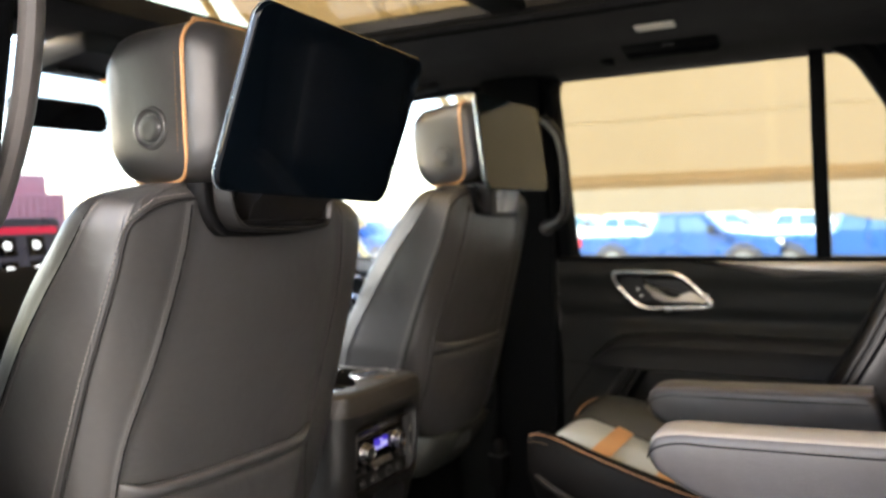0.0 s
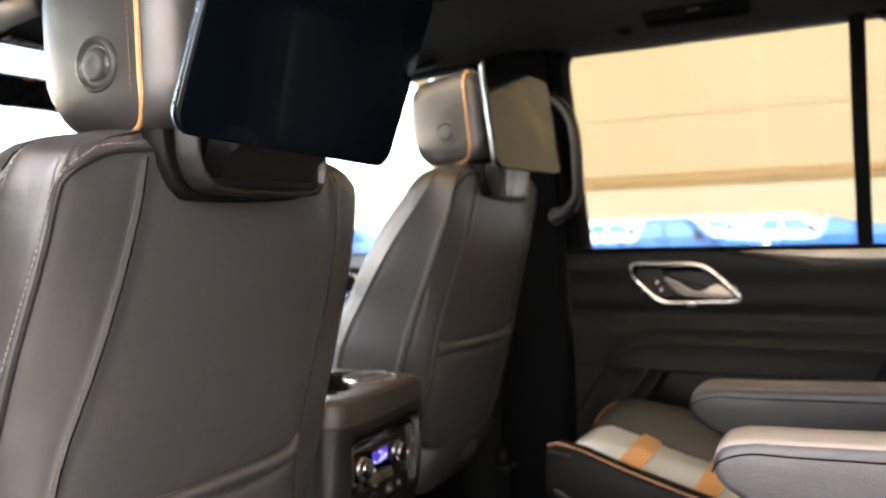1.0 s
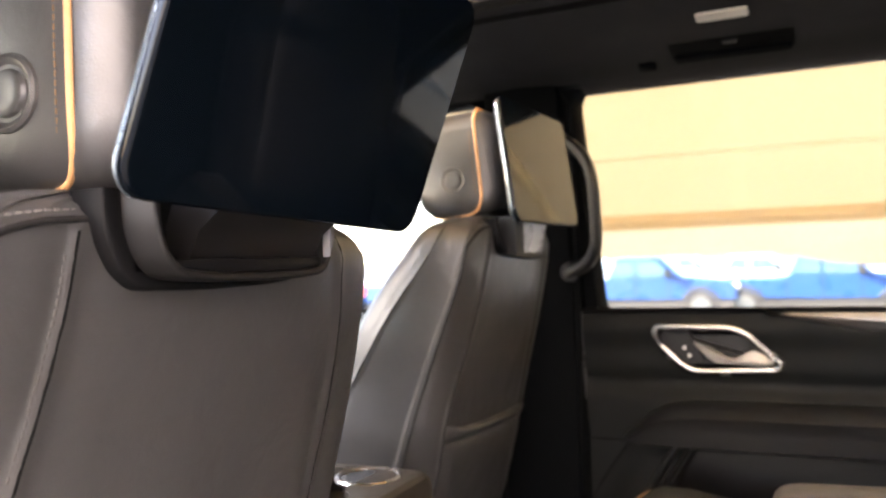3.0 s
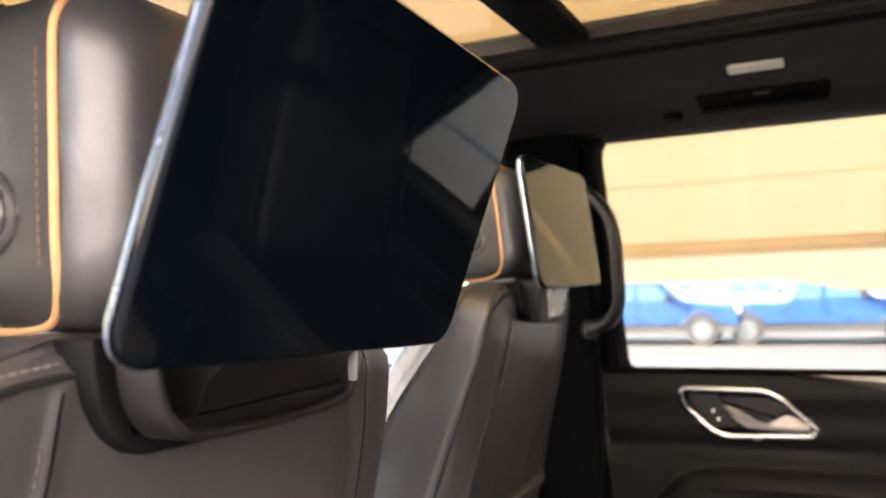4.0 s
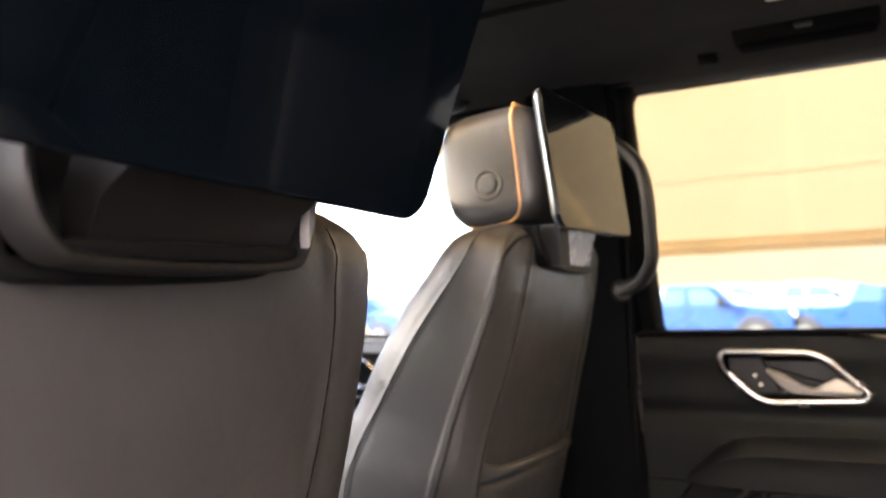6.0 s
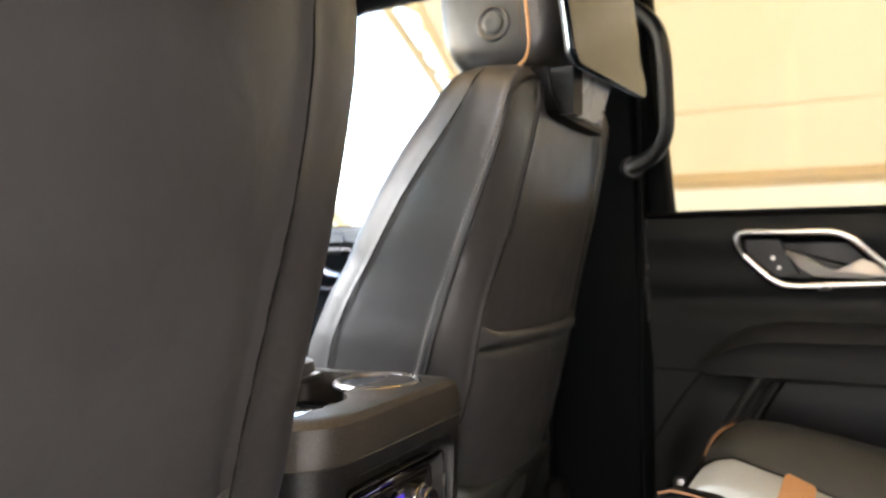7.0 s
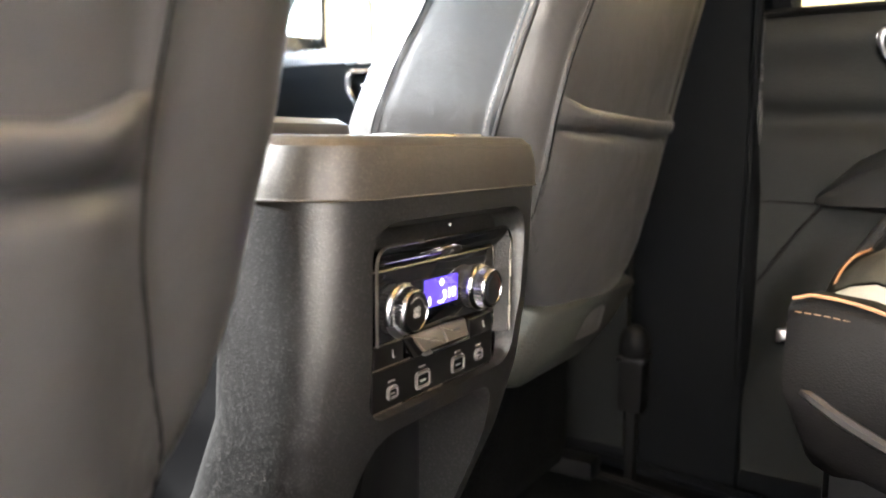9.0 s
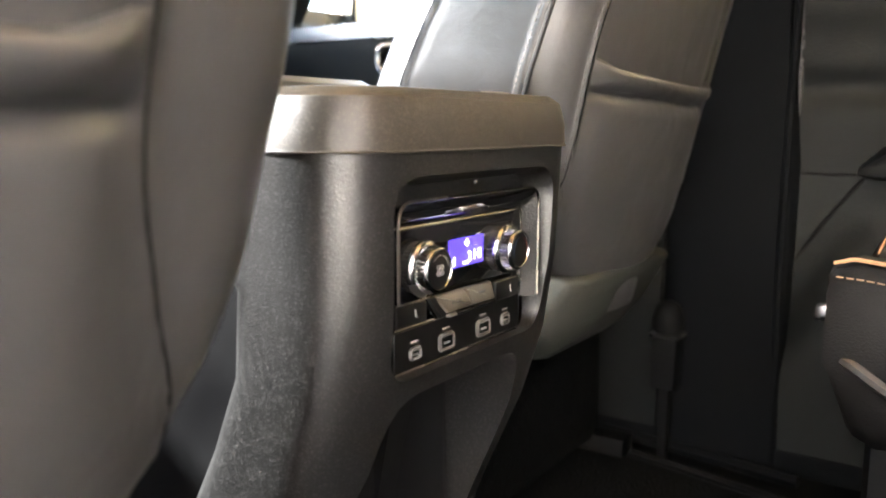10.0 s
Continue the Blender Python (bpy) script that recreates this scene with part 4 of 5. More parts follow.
def front_seat():
    s = thing("front_seat", "black leather front seat with brandy piping and stitched seams", "car seat", (SX, .55, 0), group="front seats")
    zs = list(np.linspace(.29, .86, 44)) + [.866, .872, .878, .883, .887]
    bm = B()
    rings = []
    for z in zs:
        left, right = seat_ring(z, -1), seat_ring(z, 1)
        rings.append([(SX + x, y, z) for x, y in left] + [(SX + x, y, z) for x, y in right[-2:0:-1]])
    loft(bm, rings)
    back = part("backrest", bm, LEATHER, s, "", 70)
    zz = list(np.linspace(.31, .872, 56))

    def smooth(v):
        e = [v[0]] * 3 + list(v) + [v[-1]] * 3
        return [sum(e[i:i + 7]) / 7 for i in range(len(v))]
    for side in (-1, 1):
        rear, welt, front = [smooth(c) for c in zip(*[marks(z, side) for z in zz])]
        for name, ks in (("rear_seam", rear), ("side_seam", front)):
            top = .862 if name == "rear_seam" else .875
            part(name, tube(B(), [on_seat(k, z, -.0002, side) for k, z in zip(ks, zz) if z < top], .0009, 5), SEAM, back)
        stitches = [([on_seat(k - .42, z, .0003, side) for k, z in zip(front, zz)], DARK_THREAD)]
        if side < 0:
            bm = B()
            up = [(k, z) for k, z in zip(welt, zz) if z < .838]
            k0, z0 = up[-1]
            turn = [(k0 + (5.0 - k0) * f ** 1.6, z0 + (.869 - z0) * math.sin(f * math.pi / 2)) for f in np.linspace(.12, 1, 10)]
            over = [on_seat(k, z, .0012) for k, z in turn] + [on_seat(k, .870, .0012) for k in np.linspace(4.4, 0, 8)] + [on_seat(k, .870, .0012, 1) for k in np.linspace(.7, 6, 8)]
            tube(bm, [on_seat(k - .12, z, .0012) for k, z in up] + over, .0024, 8)
            part("welt", bm, WELT, back, "raised leather welt")
            stitches.append(([on_seat(k + .35, z, .0001) for k, z in zip(rear, zz) if z < .860], DARK_THREAD))
            stitches.append(([on_seat(k + .70, z, .0004) for k, z in up] + [on_seat(k + .25, z + .006, .0004) for k, z in turn] + [on_seat(k, .877, .0004) for k in np.linspace(4.4, 0, 8)], THREAD))
        for line, mat in stitches:
            tagged(part("stitching", dashes(B(), line, .0038, .0024, .00070 if mat is DARK_THREAD else .00090), mat, back), kind="stuff")
    # map pocket between the rear seams, with a soft folded lip
    us = np.linspace(-1, 1, 33)
    LIP = table([(-.198, .566), (-.154, .555), (-.108, .552), (-.045, .549), (.028, .547), (.088, .547), (.120, .558)], .008)
    CREASE = table([(-.198, .533), (-.129, .531), (-.042, .529), (.043, .524), (.122, .526)], .01)

    def pocket(u, f, out):
        """f below 1 runs from the foot of the pocket to the crease, from 1 to 2 over the lip."""
        x = u * (.197 if u < 0 else .124)
        c, top = CREASE(x), LIP(x)
        z = .36 + (c - .36) * f if f <= 1 else c + (top - c) * (f - 1)
        side = -1 if u < 0 else 1
        k = abs(u) * (marks(z, side)[0] - .12)
        return on_seat(k, z, .0012 + out * (1 - abs(u) ** 7), side)
    bm = B()
    steps = [(0, .001), (.2, .003), (.45, .0045), (.7, .006), (.88, .0080), (.94, .0075), (.975, .0045), (1.0, -.0010), (1.06, -.0006), (1.13, .0060), (1.25, .0115), (1.5, .0155), (1.75, .0160), (1.90, .0135), (2.0, .0085), (2.01, .0035), (1.96, .0002)]
    loft(bm, [[pocket(u, f, out) for u in us] for f, out in steps], False, False)
    part("map_pocket", bm, LEATHER, back, "soft pocket with a folded lip", 80)
    # seat base
    # the base takes the floor's shaded colour too
    bm = B()
    box(bm, (SX - .19, .60, .04), (SX + .19, 1.03, .22), .03)
    part("base", bm, CARPET_SHADED, s)
    bm = B()
    loft(bm, [[(SX + a, y0 + .02, z), (SX + a + .02, y0, z), (SX + b - .02, y0, z), (SX + b, y0 + .02, z), (SX + b, y0 + .13, z), (SX + a, y0 + .13, z)]
              for z, y0, a, b in ((.258, .522, -.170, .02), (.268, .513, -.186, .05), (.290, .503, -.182, .09), (.320, .493, -.165, .120), (.338, .4865, -.155, .135), (.345, .4885, -.150, .132))])
    part("lower_back_panel", bm, BACK_PANEL, s, "dark vinyl panel under the backrest", 70)
    bm = B()
    pr = [(.60, .24), (.60, .35), (.72, .37), (.98, .40), (1.06, .385), (1.09, .33), (1.06, .24)]
    slab(bm, rounded(pr, .03, 3), lambda u, v, d: (SX + d, u, v), [(-.175, .02), (-.155, 0), (.155, 0), (.175, .02)])
    part("cushion", bm, LEATHER_DARK, s)
    for dx in (-.19, .19):
        bm = B()
        box(bm, (SX + dx - .02, .56, .022), (SX + dx + .02, 1.05, .05), .005)
        part("rail", bm, RUBBER, s)
    # head restraint
    cz = .974
    bm = B()
    rings = []
    for y, w, h, r, dz in ((.384, .078, .045, .03, 0), (.388, .098, .066, .03, 0), (.398, .112, .079, .034, 0), (.410, .118, .0845, .034, 0), (.422, .1205, .0865, .034, 0), (.465, .122, .087, .036, 0),
                           (.500, .1215, .0865, .038, .0005), (.522, .1190, .0825, .040, .002), (.537, .113, .075, .045, .004), (.546, .102, .062, .045, .006), (.549, .085, .045, .04, .007)):
        rings.append([(SX + a, y, cz + b + dz) for a, b in rrect(w, h, r, 6)])
    loft(bm, rings)
    hr = part("head_restraint", bm, LEATHER, s, "", 60)
    # piping down both rear edges and over the top, turning forward under each cheek
    def cheek(e, y0, out):
        return [(SX + e * (.090 + out), .520, cz - .0805), (SX + e * (.096 + out), .49, cz - .0855), (SX + e * (.100 + out), .455, cz - .0845), (SX + e * (.107 + out), y0 + .016, cz - .0795), (SX + e * (.1165 + out), y0 + .003, cz - .064), (SX + e * (.1205 + out), y0, cz - .040), (SX + e * (.1207 + out), y0, cz + .01)]
    arc = [(SX + .1205 - .034 + .034 * math.cos(t), .418, cz + .0868 - .034 + .034 * math.sin(t)) for t in np.linspace(0, math.pi / 2, 5)]
    over = arc + [(2 * SX - x, y, z) for x, y, z in arc[::-1]]
    bm = B()
    tube(bm, catmull(cheek(1, .418, 0) + over + cheek(-1, .418, 0)[::-1], 4), .0023, 8)
    part("piping", bm, BRANDY, hr, "brandy orange piping")
    bm = B()
    for e in (-1, 1):
        dashes(bm, catmull([(x, y, z) for x, y, z in cheek(e, .4275, .0014)[4:]] + [(SX + e * .1219, .4275, cz + .055)], 5), .0035, .0018)
    part("stitching", bm, TAN_THREAD, hr)
    bm = B()
    bx = SX - .1210
    prof2 = [(.0245, .001), (.0233, -.0022), (.0208, -.0032), (.0182, -.0020), (.0164, -.0004), (.0148, -.0006), (.0134, -.0032), (.0108, -.0042), (.0063, -.0036), (.0010, -.0034)]
    loft(bm, [[(bx + d, .465 + r * math.cos(a), .947 + r * math.sin(a)) for a in [2 * math.pi * k / 28 for k in range(28)]] for r, d in prof2])
    part("release_button", bm, LEATHER, hr, "round moulded button")
    for dx in (-.055, .055):
        bm = B()
        tube(bm, [(SX + dx, .46, .86), (SX + dx, .468, .91)], .0065, 10)
        part("post", bm, CHROME, hr)
    return s


seat = front_seat()
for o in seat.children:
    if o.name.startswith("head_restraint"):
        pivot = Vector((SX, .48, .92))
        o.matrix_basis = Matrix.Translation(pivot) @ Matrix.Rotation(radians(-5), 4, 'X') @ Matrix.Translation(-pivot)
driver = copy_thing(seat, pose(-.43, .46, -.02))
# the driver's head restraint is pulled up and tipped a little forward
for o in driver.children:
    if o.name.startswith("head_restraint"):
        pivot = Vector((SX, .418, .89))
        o.matrix_basis = Matrix.Translation(pivot) @ Matrix.Diagonal((1, 1.13, 1.07, 1)) @ Matrix.Translation(-pivot)


# ---- screens behind the seats ----
def seat_screen(m, seat_x, rear, low, plate, arm_left, arm_right, short=1.0):
    """A touch screen at the pose m on a swing arm; its tray is let into the backrest at height low, rear being the leather's depth."""
    s = thing("seatback_screen", "black touch screen on a bracket behind the front seat", "screen", m.translation, group="seatback screens")
    w, h = .1580, .0993

    def at(u, v, d):
        return m @ Vector((u, d, v))
    out = rrect(w, h, .021, 6)
    bm = B()
    slab(bm, out, at, [(.0016, .0002), (-.0012, .0003), (-.0030, .0008), (-.0042, .0022)])
    part("glass", bm, SCREEN, s, "glossy black glass")
    bm = B()
    slab(bm, out, at, [(.0016, .0004), (.0020, 0), (.0036, 0), (.0046, .0006)])
    part("edge", bm, SCREEN_EDGE, s, "bright metal rim")
    bm = B()
    slab(bm, out, at, [(.0046, .0012), (.009, .004), (.014, .016), (.015, .03)])
    part("housing", bm, HOUSING, s)
    bm = B()
    slab(bm, rrect(.055, .035, .01, 4, 0, -.045), at, [(.012, 0), (.030, .004), (.034, .008)])
    part("back_mount", bm, SATIN_BLACK, s)
    x0 = seat_x
    # a dark band lies on the leather round the tray
    U = [(-.099, .056), (-.097, .030), (-.087, .011), (-.068, .003), (0, 0), (.078, .002), (.097, .010), (.105, .030), (.107, .056)]
    sm = catmull([(a if a < 0 else a * short, b, 0) for a, b in U], 8)

    def band(y0, y1, i0, i1):
        rings = []
        for k, p in enumerate(sm):
            q = sm[min(k + 1, len(sm) - 1)] - sm[max(k - 1, 0)]
            n = Vector((q.y, -q.x)).normalized()
            o = i1 * float(np.interp(p.x, (-.10, -.07, 0, .12), (1, .55, .42, .30))) if i1 > .008 else i1
            rings.append([(x0 + p.x + n.x * b, a, low + p.y + n.y * b) for a, b in ((y1, i0), (y0 + .002, i0), (y0, i0 + .002), (y0, o - .002), (y0 + .002, o), (y1, o))])
        return loft(B(), rings)
    if short > .7:
        part("dark_band", band(rear - .004, rear + .022, -.001, .016), CRADLE, s, "dark band on the leather", 50)
        part("tray", band(rear - .030, rear + .020, -.0035, .0025), TRAY, s, "curved satin black tray wall", 50)
        bm = B()
        box(bm, (x0 - .096, rear - .004, low + .002), (x0 + .103 * short, rear + .012, low + .056), .004)
        part("back_plate", bm, CRADLE, s)
        bm = B()
        box(bm, (x0 - .080, rear - .026, low + .0035), (x0 + .092 * short, rear - .004, low + .0135), .004)
        part("tray_floor", bm, CRADLE, s)
    else:
        # only a narrow black cradle shows: an upright at one side and a lip below
        U = catmull([(-.128, .058, .010), (-.124, .034, .008), (-.114, .014, .005), (-.096, .004, .002), (-.02, -.002, 0), (.040, -.004, 0), (.072, -.003, .002)], 6)
        rings = []
        for k, p in enumerate(U):
            q = U[min(k + 1, len(U) - 1)] - U[max(k - 1, 0)]
            n = Vector((q.y, -q.x)).normalized() * .0055
            rings.append([(x0 + p.x + n.x * e, rear - .006 + p.z + d, low + p.y + n.y * e) for e, d in ((-1, .030), (-1, .003), (-.7, 0), (.7, 0), (1, .003), (1, .030))])
        part("tray", loft(B(), rings), CRADLE, s, "narrow black cradle", 50)
        bm = B()
        loft(bm, [[(x0 + a, rear + d, low + z) for a, d in ((-.106, -.020), (-.086, -.026), (-.080, -.004), (-.104, .010))] for z, _ in ((.000, 0), (.030, 0), (.060, 0))])
        part("hinge", bm, HOUSING, s, "black hinge beside the plate", 50)
    # the swing arm widens upwards and leans to the screen's lower edge
    foot = m @ Vector((0, .006, -h + .008))
    bm = B()
    if short > .7:
        loft(bm, [[(x0 + a, ya, za), (x0 + b, ya, za), (x0 + b, yb, zb), (x0 + a, yb, zb)]
                  for a, b, ya, za, yb, zb in ((arm_left, arm_right, rear - .022, low + .012, rear - .002, low + .016), (arm_left, arm_right + .004, rear - .030, low + .030, rear - .004, low + .034),
                                               (arm_left + .003, arm_right + .010, min(foot.y, rear - .034), foot.z, rear - .008, foot.z + .004))])
    else:
        loft(bm, [[(x0 + a, ya, za), (x0 + b, ya, za), (x0 + b, ya + .005, za), (x0 + a, ya + .005, za)] for a, b, ya, za in ((arm_left, arm_right, rear - .012, low + .002), (arm_left, arm_right + .002, rear - .018, low + .030), (arm_left + .004, arm_right + .004, rear - .026, foot.z + .002))])
    part("support", bm, plate, s, "satin support plate", 30)
    # pale piece stands in for door light on the tray's right wall
    if short > .7:
        bm = B()
        slab(bm, rounded([(.094, .010), (.104, .026), (.106, .050), (.098, .050), (.093, .022)], .005, 3), lambda u, v, d: (x0 + u * short, rear - .032 + d, low + v), [(.006, 0), (.001, .0005), (0, .0015)])
        part("lit_wall_end", bm, BRACKET, s, "end of the tray's right wall, door light put into a pale colour")
    return s


seat_screen(pose(.419, .353, .972, -7, 0, -1.2), .428, .386, .825, PLATE_LIT, -.084, .040, .66)
seat_screen(pose(-.436, .2125, .942, 19.9, 2.4, -.3), -.443, .300, .811, ARM_SHADED, -.066, .066, .80)


# ---- centre console ----
console = thing("centre_console", "black grained centre console with rear climate controls", "console", (0, .75, 0))


def console_ring(z, w, y0, y1, r, top=0.0):
    return [(a, b, z) for a, b in rounded([(-w, y0), (w - .008, y0), (w - .008, y1), (-w, y1)], [r * 1.2, r * .38, .04, .04], 7)]


bm = B()
loft(bm, [console_ring(z, w, y0, y1, r) for z, w, y0, y1, r in ((0, .125, .56, .72, .05), (.10, .128, .535, .675, .05), (.20, .130, .495, .625, .05), (.28, .132, .460, .580, .050), (.34, .134, .442, .552, .050),
                                                                (.40, .136, .434, .545, .050), (.45, .1365, .432, .60, .050), (.4868, .137, .4305, .98, .050))])
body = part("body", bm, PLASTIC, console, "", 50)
bm = B()
box(bm, (-.092, .52, 0), (.090, 1.45, .470), .01)
part("front_body", bm, CUP, console)
PANEL = rrect(.0975, .0640, .020, 6, .0055, .4050)
rec = B()
slab(rec, PANEL, lambda u, v, d: (u, d, v), [(.38, -.005), (.4325, -.003), (.438, .001), (.455, .004)])
arch = B()
slab(arch, rounded([(-.112, -.02), (-.104, .22), (-.082, .332), (.085, .332), (.098, .27), (.102, -.02)], .03, 4), lambda u, v, d: (u, d, v), [(.36, 0), (.62, .01)])
carved(body, [arch, rec])
bm = B()
loft(bm, [console_ring(z, w, y0, .98, r) for z, w, y0, r in ((.4875, .1375, .4285, .050), (.505, .135, .4275, .050), (.519, .131, .430, .050), (.5245, .124, .436, .046), (.5255, .112, .446, .04))])
cap = part("top_cover", bm, PLASTIC_LIT_TOP, console, "grained top cover, the light on it put into its paler colour", 50)
slot = B()
slab(slot, rounded([(-.110, .474), (-.02, .474), (.0, .500), (.095, .500), (.095, .62), (-.110, .62)], .012, 4), lambda u, v, d: (u, v, d), [(.49, 0), (.56, 0)])
carved(cap, [slot])
# thin pale tube stands in for the bright glint along the cover's seam
bm = B()
tube(bm, [(a, b, .4872) for a, b, c in console_ring(0, .1379, .4280, .98, .050)], .0009, 6, True)
part("cover_seam_glint", bm, PLASTIC_LIT_TOP, console, "pale line in place of the highlight under the top cover")
bm = B()
tube(bm, [(.066 + .043 * math.cos(a), .500 + .043 * math.sin(a), .5235) for a in np.linspace(0, 2 * math.pi, 30)[:-1]], .0040, 8, True)
part("cup_ring", bm, CHROME, console, "chrome cup holder ring")
bm = B()
loft(bm, [[(.066 + r * math.cos(a), .500 + r * math.sin(a), z) for a in np.linspace(0, 2 * math.pi, 28)[:-1]] for r, z in ((.041, .5250), (.037, .510), (.034, .496), (.005, .495))])
part("cup_holder", bm, GLOSS, console)
bm = B()
slab(bm, rounded([(-.108, .476), (-.030, .476), (-.012, .50), (-.012, .60), (-.108, .60)], .01, 3), lambda u, v, d: (u, v, d), [(.505, 0), (.512, 0), (.513, .002)])
part("tray", bm, GLOSS, console, "gloss black tray")
bm = B()
slab(bm, rrect(.112, .20, .03, 5, 0, .80), lambda u, v, d: (u, v, d), [(.515, .004), (.526, 0), (.536, .002), (.541, .012)])
part("armrest_lid", bm, LEATHER, console, "padded leather armrest lid")
bm = B()
box(bm, (-.105, .592, .516), (.105, .602, .525), .003)
part("lid_trim", bm, CHROME, console, "bright strip along the lid")
# climate panel, set back into the rear face
PY = .4475
cp = part("climate_panel", slab(B(), rrect(.0855, .0540, .010, 5, .0025, .3985), lambda u, v, d: (u, PY + d, v), [(.006, 0), (.001, 0), (0, .001)]), GLOSS, console, "gloss black climate panel")


def facing(u, v, d):
    """Panel places: across, up, and out towards the rear."""
    return (u, PY - d, v)


bm = B()
edge = rounded([(-.0868, .3950), (-.0866, .4565), (.0905, .4560), (.0897, .3720)], [.001, .014, .014, .001], 6)
tube(bm, [facing(u, v, .0112) for u, v in edge], .0010, 6)
part("chrome_trim", bm, CHROME_DARK, cp, "thin chrome frame")
bm = B()
tube(bm, [facing(-.078, .4392, .0012), facing(.080, .4392, .0012)], .0005, 5)
tube(bm, [facing(.0812, .439, .001), facing(.0800, .372, .001)], .0009, 5)
tube(bm, [facing(-.0765, .3905, .001), facing(-.040, .3905, .001)], .0004, 5)
tube(bm, [facing(.042, .3872, .001), facing(.078, .3872, .001)], .0004, 5)
tube(bm, [facing(-.078, .3748, .001), facing(-.036, .3748, .001)], .0004, 5)
part("trim_line", bm, CHROME_DARK, cp)
bm = B()
loft(bm, [[facing(-.084 + i, z, d), facing(-.04, z, d), facing(.04, z, d), facing(.088 - i, z, d)] for d, z, i in ((.0108, .4556, .006), (.0100, .4520, .001), (.0080, .4475, .002), (.0050, .4437, .003), (.0008, .4400, .004))], False, False)
part("visor", bm, GLOSS, cp, "gloss visor strip that catches the sky")
bm = B()
loft(bm, [[facing(u, .448, d), facing(u, .42, d), facing(u, .385, d), facing(u - .003, .3705, d)] for d, u in ((.0110, .0895), (.008, .0880), (.004, .0850), (.0005, .0825))], False, False)
part("side_wall", bm, TRIM_SOFT, cp, "satin inner wall of the frame")
bm = B()
slab(bm, rrect(.0785, .0235, .002, 3, .0010, .4150), facing, [(0, 0), (.0012, 0), (.0015, .0005)])
part("display_glass", bm, GLOSS, cp)
bm = B()
slab(bm, rrect(.0220, .0100, .0008, 2, .0025, .4158), facing, [(.0015, 0), (.0019, 0)])
lcd = part("lcd", bm, LCD, cp, "lit violet climate display")
FACE = lambda x, z, d=.0028: Matrix(((1, 0, 0, x), (0, 0, -1, PY - d), (0, 1, 0, z), (0, 0, 0, 1)))
lettering("word", "HI", .0108, FACE(.0165, .4122, .0021), LCD_MARK, lcd)
bm = B()
tube(bm, [facing(.0025 + .0020 * math.sin(a), .4218 + .0020 * math.cos(a), .0022) for a in np.linspace(.6, 2 * math.pi - .6, 12)], .0004, 4)
tube(bm, [facing(.0025, .4218, .0022), facing(.0025, .4246, .0022)], .0004, 4)
part("power_mark", bm, LCD_MARK, lcd)
bm = B()
tube(bm, [facing(-.0022, .4083, .0022), facing(.0025, .4078, .0022), facing(.0062, .4094, .0022), facing(.0073, .4145, .0022)], .0010, 5)
tube(bm, [facing(.0050, .4145, .0022), facing(.0062, .4145, .0022)], .0014, 6)
part("seat_mark", bm, LCD_MARK, lcd)
bm = B()
for k, hgt in enumerate((.002, .004, .006)):
    box(bm, (-.0182 + k * .0022, PY - .0024, .4075), (-.0168 + k * .0022, PY - .0020, .4075 + hgt))
part("fan_bars", bm, LCD_MARK, lcd)


def knob(x, z, label):
    """A round dial: chrome foot ring, knurled barrel, bright lip and a black cap."""
    def ring(r, d, n, cut=0.0):
        return [(x + r * (1 - cut * (j % 3 == 0)) * math.cos(2 * math.pi * j / n), PY - d, z + r * (1 - cut * (j % 3 == 0)) * math.sin(2 * math.pi * j / n)) for j in range(n)]
    bm = B()
    loft(bm, [ring(.0150, .0125, 108), ring(.0158, .0130, 108, .10), ring(.0152, .0185, 108, .10), ring(.0147, .0190, 108)])
    k = part("knob", bm, KNURL, cp, label, 25)
    bm = B()
    loft(bm, [ring(.0160, .0010, 108), ring(.0165, .0015, 108, .05), ring(.0165, .0075, 108, .05), ring(.0160, .0080, 108)])
    part("drum", bm, DARK_KNURL, k, "dark ribbed drum behind the dial", 25)
    bm = B()
    loft(bm, [ring(r, d, 48) for r, d in ((.0150, .0078), (.0182, .0084), (.0186, .0096), (.0182, .0110), (.0165, .0128), (.0150, .0132))])
    part("ring", bm, KNURL, k, "wide chrome ring")
    bm = B()
    loft(bm, [ring(r, d, 48) for r, d in ((.0144, .0186), (.0148, .0192), (.0145, .0206), (.0136, .0214), (.0124, .0215), (.0120, .0208))])
    part("lip", bm, KNURL, k, "bright lip")
    bm = B()
    loft(bm, [ring(r, d, 36) for r, d in ((.0121, .0200), (.0121, .0209), (.0112, .0212), (.0005, .0210))])
    return part("cap", bm, PANEL_BLACK, k)


for x in (-.0575, .0445):
    c = knob(x, .4130, "knurled chrome dial")
    bm = B()
    if x < 0:
        for dx, dz in ((-.0019, -.0019), (.0019, -.0019), (-.0019, .0019), (.0019, .0019)):
            tube(bm, [(x + dx + .0015 * math.cos(a), PY - .0214, .4130 + dz + .0015 * math.sin(a)) for a in np.linspace(0, 2 * math.pi, 12)[:-1]], .00032, 4, True)
        tube(bm, [(x + .0094 * math.cos(a), PY - .0214, .4130 + .0094 * math.sin(a)) for a in np.linspace(.2, 2.4, 14)], .00035, 4)
        part("fan_mark", bm, DIM_MARK, c)
    else:
        tube(bm, [(x + .0094 * math.cos(a), PY - .0214, .4130 + .0094 * math.sin(a)) for a in np.linspace(-.5, 1.4, 12)], .0004, 4)
        part("warm_mark", bm, RED_MARK, c)
        bm = B()
        tube(bm, [(x + .0094 * math.cos(a), PY - .0214, .4130 + .0094 * math.sin(a)) for a in np.linspace(1.7, 3.6, 12)], .0004, 4)
        part("cool_mark", bm, BLUE_MARK, c)
# slanted pair of buttons on a dark wedge
bm = B()
